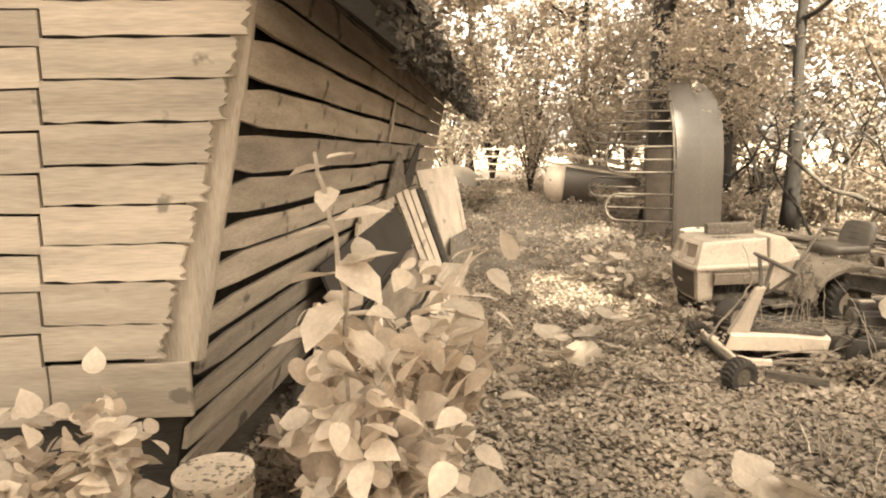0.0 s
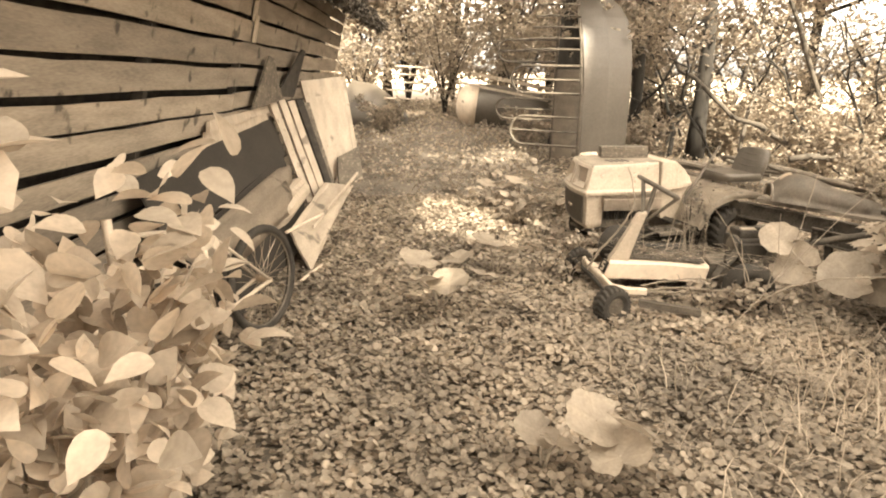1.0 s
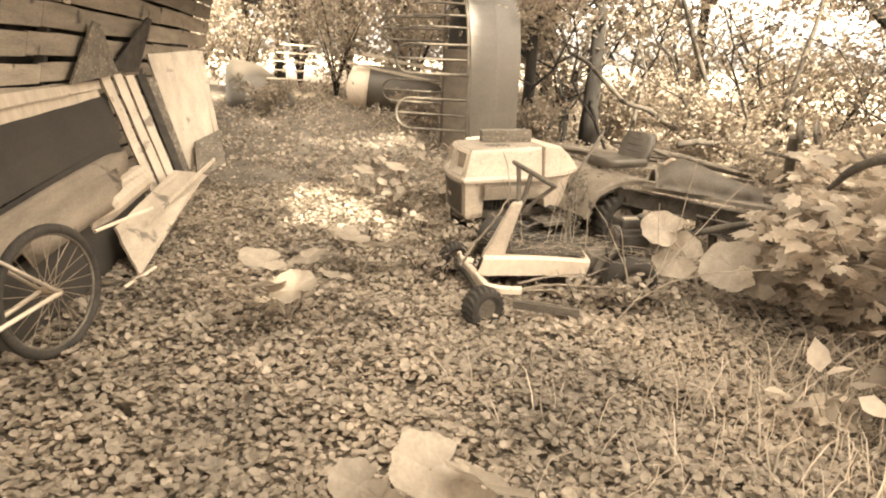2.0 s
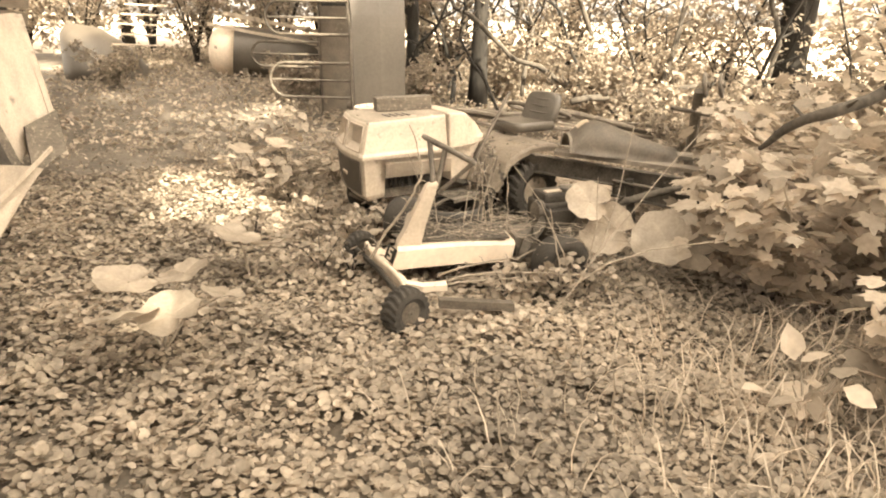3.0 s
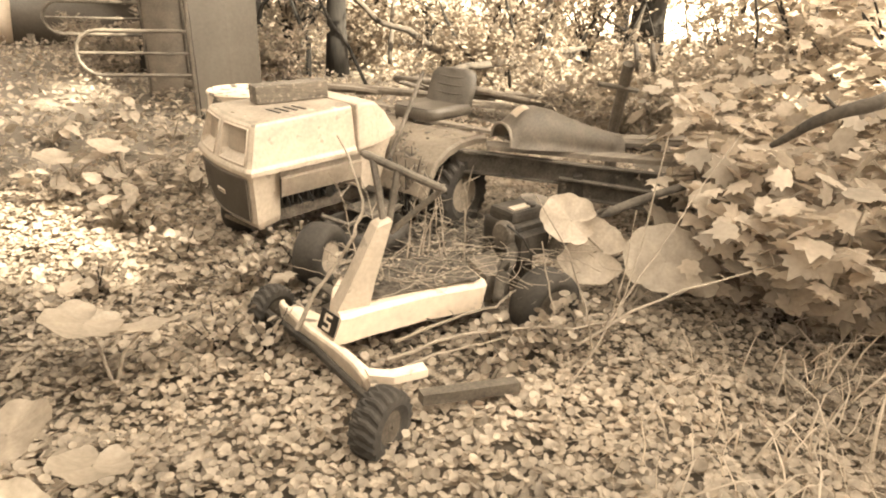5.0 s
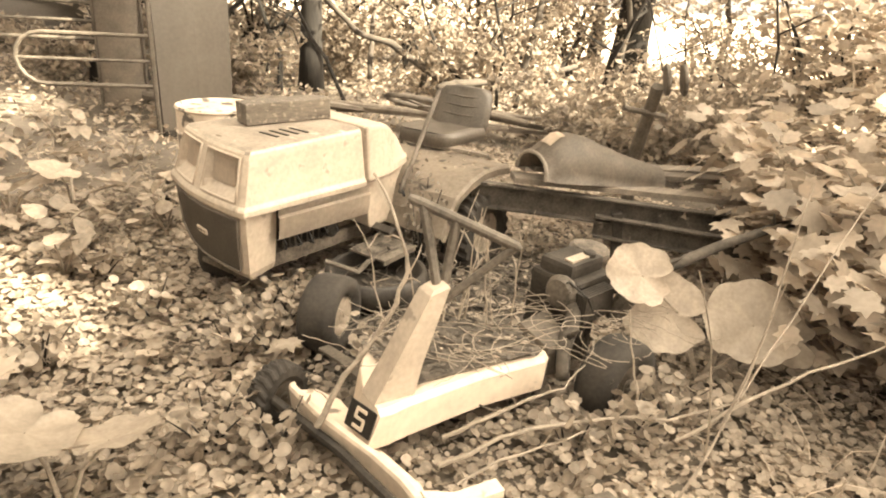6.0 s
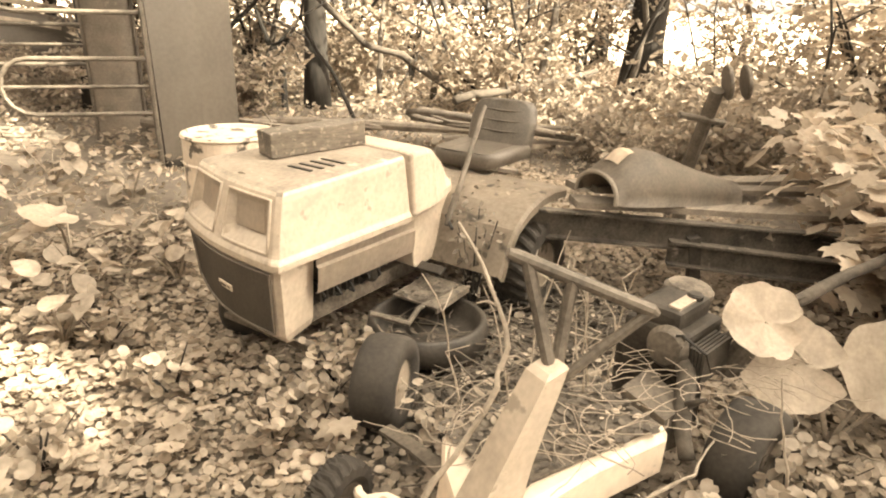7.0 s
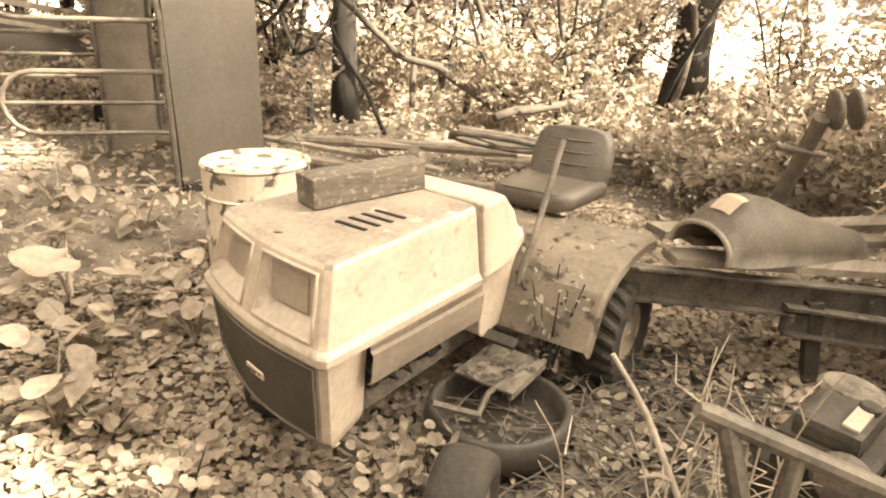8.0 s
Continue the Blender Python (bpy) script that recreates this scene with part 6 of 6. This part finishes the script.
stalk([(3.15, 4.15, 0.12), (3.3, 4.0, 0.30), (3.48, 3.88, 0.39), (3.75, 3.74, 0.44), (4.0, 3.66, 0.46), (4.2, 3.6, 0.45)], 0.007)
stalk([(2.94, 4.05, 0.0), (3.10, 4.02, 0.20), (3.22, 4.0, 0.40), (3.31, 4.0, 0.72), (3.36, 4.0, 1.06)], 0.0055, "tall dry weed stem with a small seed head")
stalk([(3.20, 4.0, 0.36), (3.36, 3.96, 0.58), (3.56, 3.92, 0.84), (3.81, 3.86, 1.12)], 0.004, "thin dry side stem arching over the big leaves")
stalk([(3.08, 4.03, 0.16), (2.98, 4.02, 0.40), (2.80, 4.01, 0.70), (2.56, 4.0, 0.98)], 0.004, "thin dry side stem leaning over the mower")
stalk([(3.14, 4.02, 0.26), (3.16, 3.98, 0.55), (3.10, 3.94, 0.82)], 0.0035, "thin dry side stem with short twigs")
stalk([(3.24, 4.32, 0.0), (3.22, 4.36, 0.2), (3.19, 4.40, 0.38), (3.17, 4.42, 0.52)], 0.006)
bm = bmesh.new()
for k in range(110):
    p = Vector((rnd.uniform(2.5, 3.7), 0, 0))
    p.y = 4.95 - 0.36 * (p.x - 2.5) + rnd.uniform(-0.12, 0.35)
    p.z = rnd.uniform(0.27, 0.36)
    a = rnd.uniform(0, math.tau)
    pts = [p]
    bend = rnd.uniform(-0.35, 0.35)
    for j in range(7):
        a += bend + rnd.uniform(-0.2, 0.2)
        pts.append(pts[-1] + Vector((math.cos(a), math.sin(a), rnd.uniform(-0.2, 0.2))) * 0.035)
    for q in pts:
        q.z = max(q.z, 0.27)
    sweep(bm, pts, 0.0016, 4)
tagged(part("dead_stems", bm, M_TWIG), "tangle of dry stems strewn over the mower", "dead stems", kind="stuff")
bm = bmesh.new()
for k in range(150):
    p = Vector((rnd.uniform(2.7, 4.2), rnd.uniform(5.0, 5.9), rnd.uniform(0.03, 0.12)))
    a = rnd.uniform(0, math.tau)
    pts = [p]
    bend = rnd.uniform(-0.3, 0.3)
    for j in range(8):
        a += bend + rnd.uniform(-0.2, 0.2)
        pts.append(pts[-1] + Vector((math.cos(a), math.sin(a), rnd.uniform(-0.12, 0.16))) * 0.045)
    sweep(bm, pts, 0.003, 4)
tagged(part("dead_stems", bm, M_TIMBER), "dry stems matted on the ground between the machines", "dead stems", kind="stuff")

for k in range(10):
    bm = bmesh.new()
    p = Vector((rnd.uniform(2.72, 3.25), 0, 0.20))
    p.y = 5.06 - 0.3 * (p.x - 2.7) + rnd.uniform(-0.05, 0.25)
    a, up = rnd.uniform(0, math.tau), rnd.uniform(0.35, 0.62)
    pts = []
    for j in range(8):
        s = j / 7
        a += rnd.uniform(-0.5, 0.5)
        pts.append(p + Vector((math.cos(a) * 0.03 + 0.12 * math.cos(k * 2.4) * s * s, math.sin(a) * 0.03 + 0.12 * math.sin(k * 2.4) * s * s, up * s)))
    sweep(bm, pts, [0.0045 * (1 - 0.09 * j) for j in range(8)], 5)
    for j in (3, 5):
        sweep(bm, [pts[j], pts[j] + Vector((rnd.uniform(-0.05, 0.05), rnd.uniform(-0.05, 0.05), 0.05)), pts[j] + Vector((rnd.uniform(-0.11, 0.11), rnd.uniform(-0.11, 0.11), 0.08))], [0.003, 0.0025, 0.0015], 4)
    tagged(part("dry_twig", bm, M_TWIG), "pale dry twig standing up behind the mower's handlebar", "twig", "dry twigs")

# ---- ground cover ----
def on_ground(n, x0, x1, y0, y1, keep=None):
    xs, ys = RNG.uniform(x0, x1, n), RNG.uniform(y0, y1, n)
    if keep is not None:
        m = np.array([keep(a, b) for a, b in zip(xs, ys)])
        xs, ys = xs[m], ys[m]
    zs = np.array([ground_z(a, b) for a, b in zip(xs, ys)])
    return np.stack([xs, ys, zs], 1)


def free_ground(x, y):
    return x > wall_x(y, 0.3) - 0.1 or y < 2.5


p = np.concatenate([on_ground(420, 1.7, 4.6, 1.5, 3.8), on_ground(800, 2.7, 4.9, 1.8, 3.5)])
g = scatter_mesh("long_grass", GRASS_BLADE, p, turns(RNG, len(p), 14), RNG.uniform(0.10, 0.32, len(p)), M_GRASS)
tagged(g, "tufts of long pale grass", "grass", kind="stuff")
def mounds(p):
    """Soft hummocks in the carpet of leaves."""
    x, y = p[:, 0], p[:, 1]
    return 0.5 + 0.2 * (np.sin(7.1 * x + 2.3 * np.sin(3.7 * y)) + np.sin(8.3 * y + 1.9 * np.sin(4.3 * x)) + 0.6 * np.sin(19 * x + 13 * y) + 0.6 * np.sin(17 * y - 15 * x))


def bare_patch(x, y):
    """Dark litter between the two machines, where little grows."""
    return ((x - 3.5) / 1.0) ** 2 + ((y - 5.55) / 0.52) ** 2 < 1


p = on_ground(150000, -1.4, 6.3, 0.3, 8.2, lambda x, y: free_ground(x, y) and not (bare_patch(x, y) and RNG.random() > 0.12))
h = np.clip(mounds(p), 0, 1.2)
p[:, 2] += 0.045 * h + RNG.uniform(0.0, 0.035, len(p))
kind = RNG.uniform(0, 1, len(p))
size = RNG.uniform(0.019, 0.046, len(p)) * (0.78 + 0.45 * h)
for shape, pick in ((LEAF_KIDNEY, kind < 0.62), (LEAF_OVAL, (kind >= 0.62) & (kind < 0.92)), (LEAF_LOBED, kind >= 0.92)):
    g = scatter_mesh("ground_ivy", shape, p[pick], turns(RNG, int(pick.sum()), 20), size[pick] * (1.15 if shape is LEAF_LOBED else 1.0), M_COVER)
    tagged(g, "dense carpet of small ground ivy leaves", "ground cover", kind="stuff")
p = np.concatenate([on_ground(62000, -3, 14, 6.0, 20.0, lambda x, y: free_ground(x, y) and not (-0.2 < x < 3.0 and 9.6 < y < 14.5 and RNG.random() < 0.5)), on_ground(9000, -4, 12, -3.5, 6.0, free_ground)])
p[:, 2] += RNG.uniform(0.0, 0.10, len(p))
g = scatter_mesh("undergrowth", LEAF_OVAL, p, turns(RNG, len(p), 32), RNG.uniform(0.035, 0.065, len(p)) * np.where(p[:, 1] < 9.0, 0.85, 1.3), M_COVER)
tagged(g, "low leafy undergrowth among the trees", "undergrowth", kind="stuff")

p = on_ground(5200, 2.4, 4.6, 5.0, 6.1, bare_patch)
p[:, 2] += RNG.uniform(0.0, 0.03, len(p))
g = scatter_mesh("leaf_litter", LEAF_OVAL, p, turns(RNG, len(p), 25), RNG.uniform(0.02, 0.06, len(p)), M_LITTER)
tagged(g, "brown dead leaves matted between the machines", "leaf litter", kind="stuff")


# fallen leaves on the machines
def litter(name, m, x0, x1, y0, y1, z, n, label, mat=M_LEAF):
    p = np.stack([RNG.uniform(x0, x1, n), RNG.uniform(y0, y1, n), np.full(n, z) + RNG.uniform(0, 0.006, n)], 1)
    g = scatter_mesh(name, LEAF_OVAL, p, turns(RNG, n, 12), RNG.uniform(0.015, 0.04, n), mat)
    g.matrix_world = m
    return tagged(g, label, "leaf litter", kind="stuff")


litter("fallen_leaves", TM, 0.73, 0.99, -0.2, 0.04, 0.216, 70, "dry leaves heaped on the tractor's foot rest", M_LITTER)
litter("fallen_leaves", TM, 0.55, 0.87, -0.36, 0.02, 0.073, 110, "dry leaves lying in the mower deck", M_LITTER)
litter("fallen_leaves", TM, 0.15, 0.78, 0.12, HOOD_W - 0.12, 0.835, 26, "few dry leaves scattered on the tractor's hood")
litter("fallen_leaves", TM, 1.30, 1.66, -0.30, HOOD_W + 0.2, 0.608, 90, "dry leaves lying on the fender pan")
litter("fallen_leaves", pose(2.34, 4.885, 0, 0, 0, -16), 0.14, 0.77, 0.02, 0.37, 0.272, 520, "brown dead leaves heaped on the mower's floor plate", M_LITTER)
litter("fallen_leaves", pose(2.34, 4.885, 0, 0, 0, -16), 0.14, 0.77, 0.04, 0.37, 0.276, 60, "few pale dry leaves on the mower's floor plate")
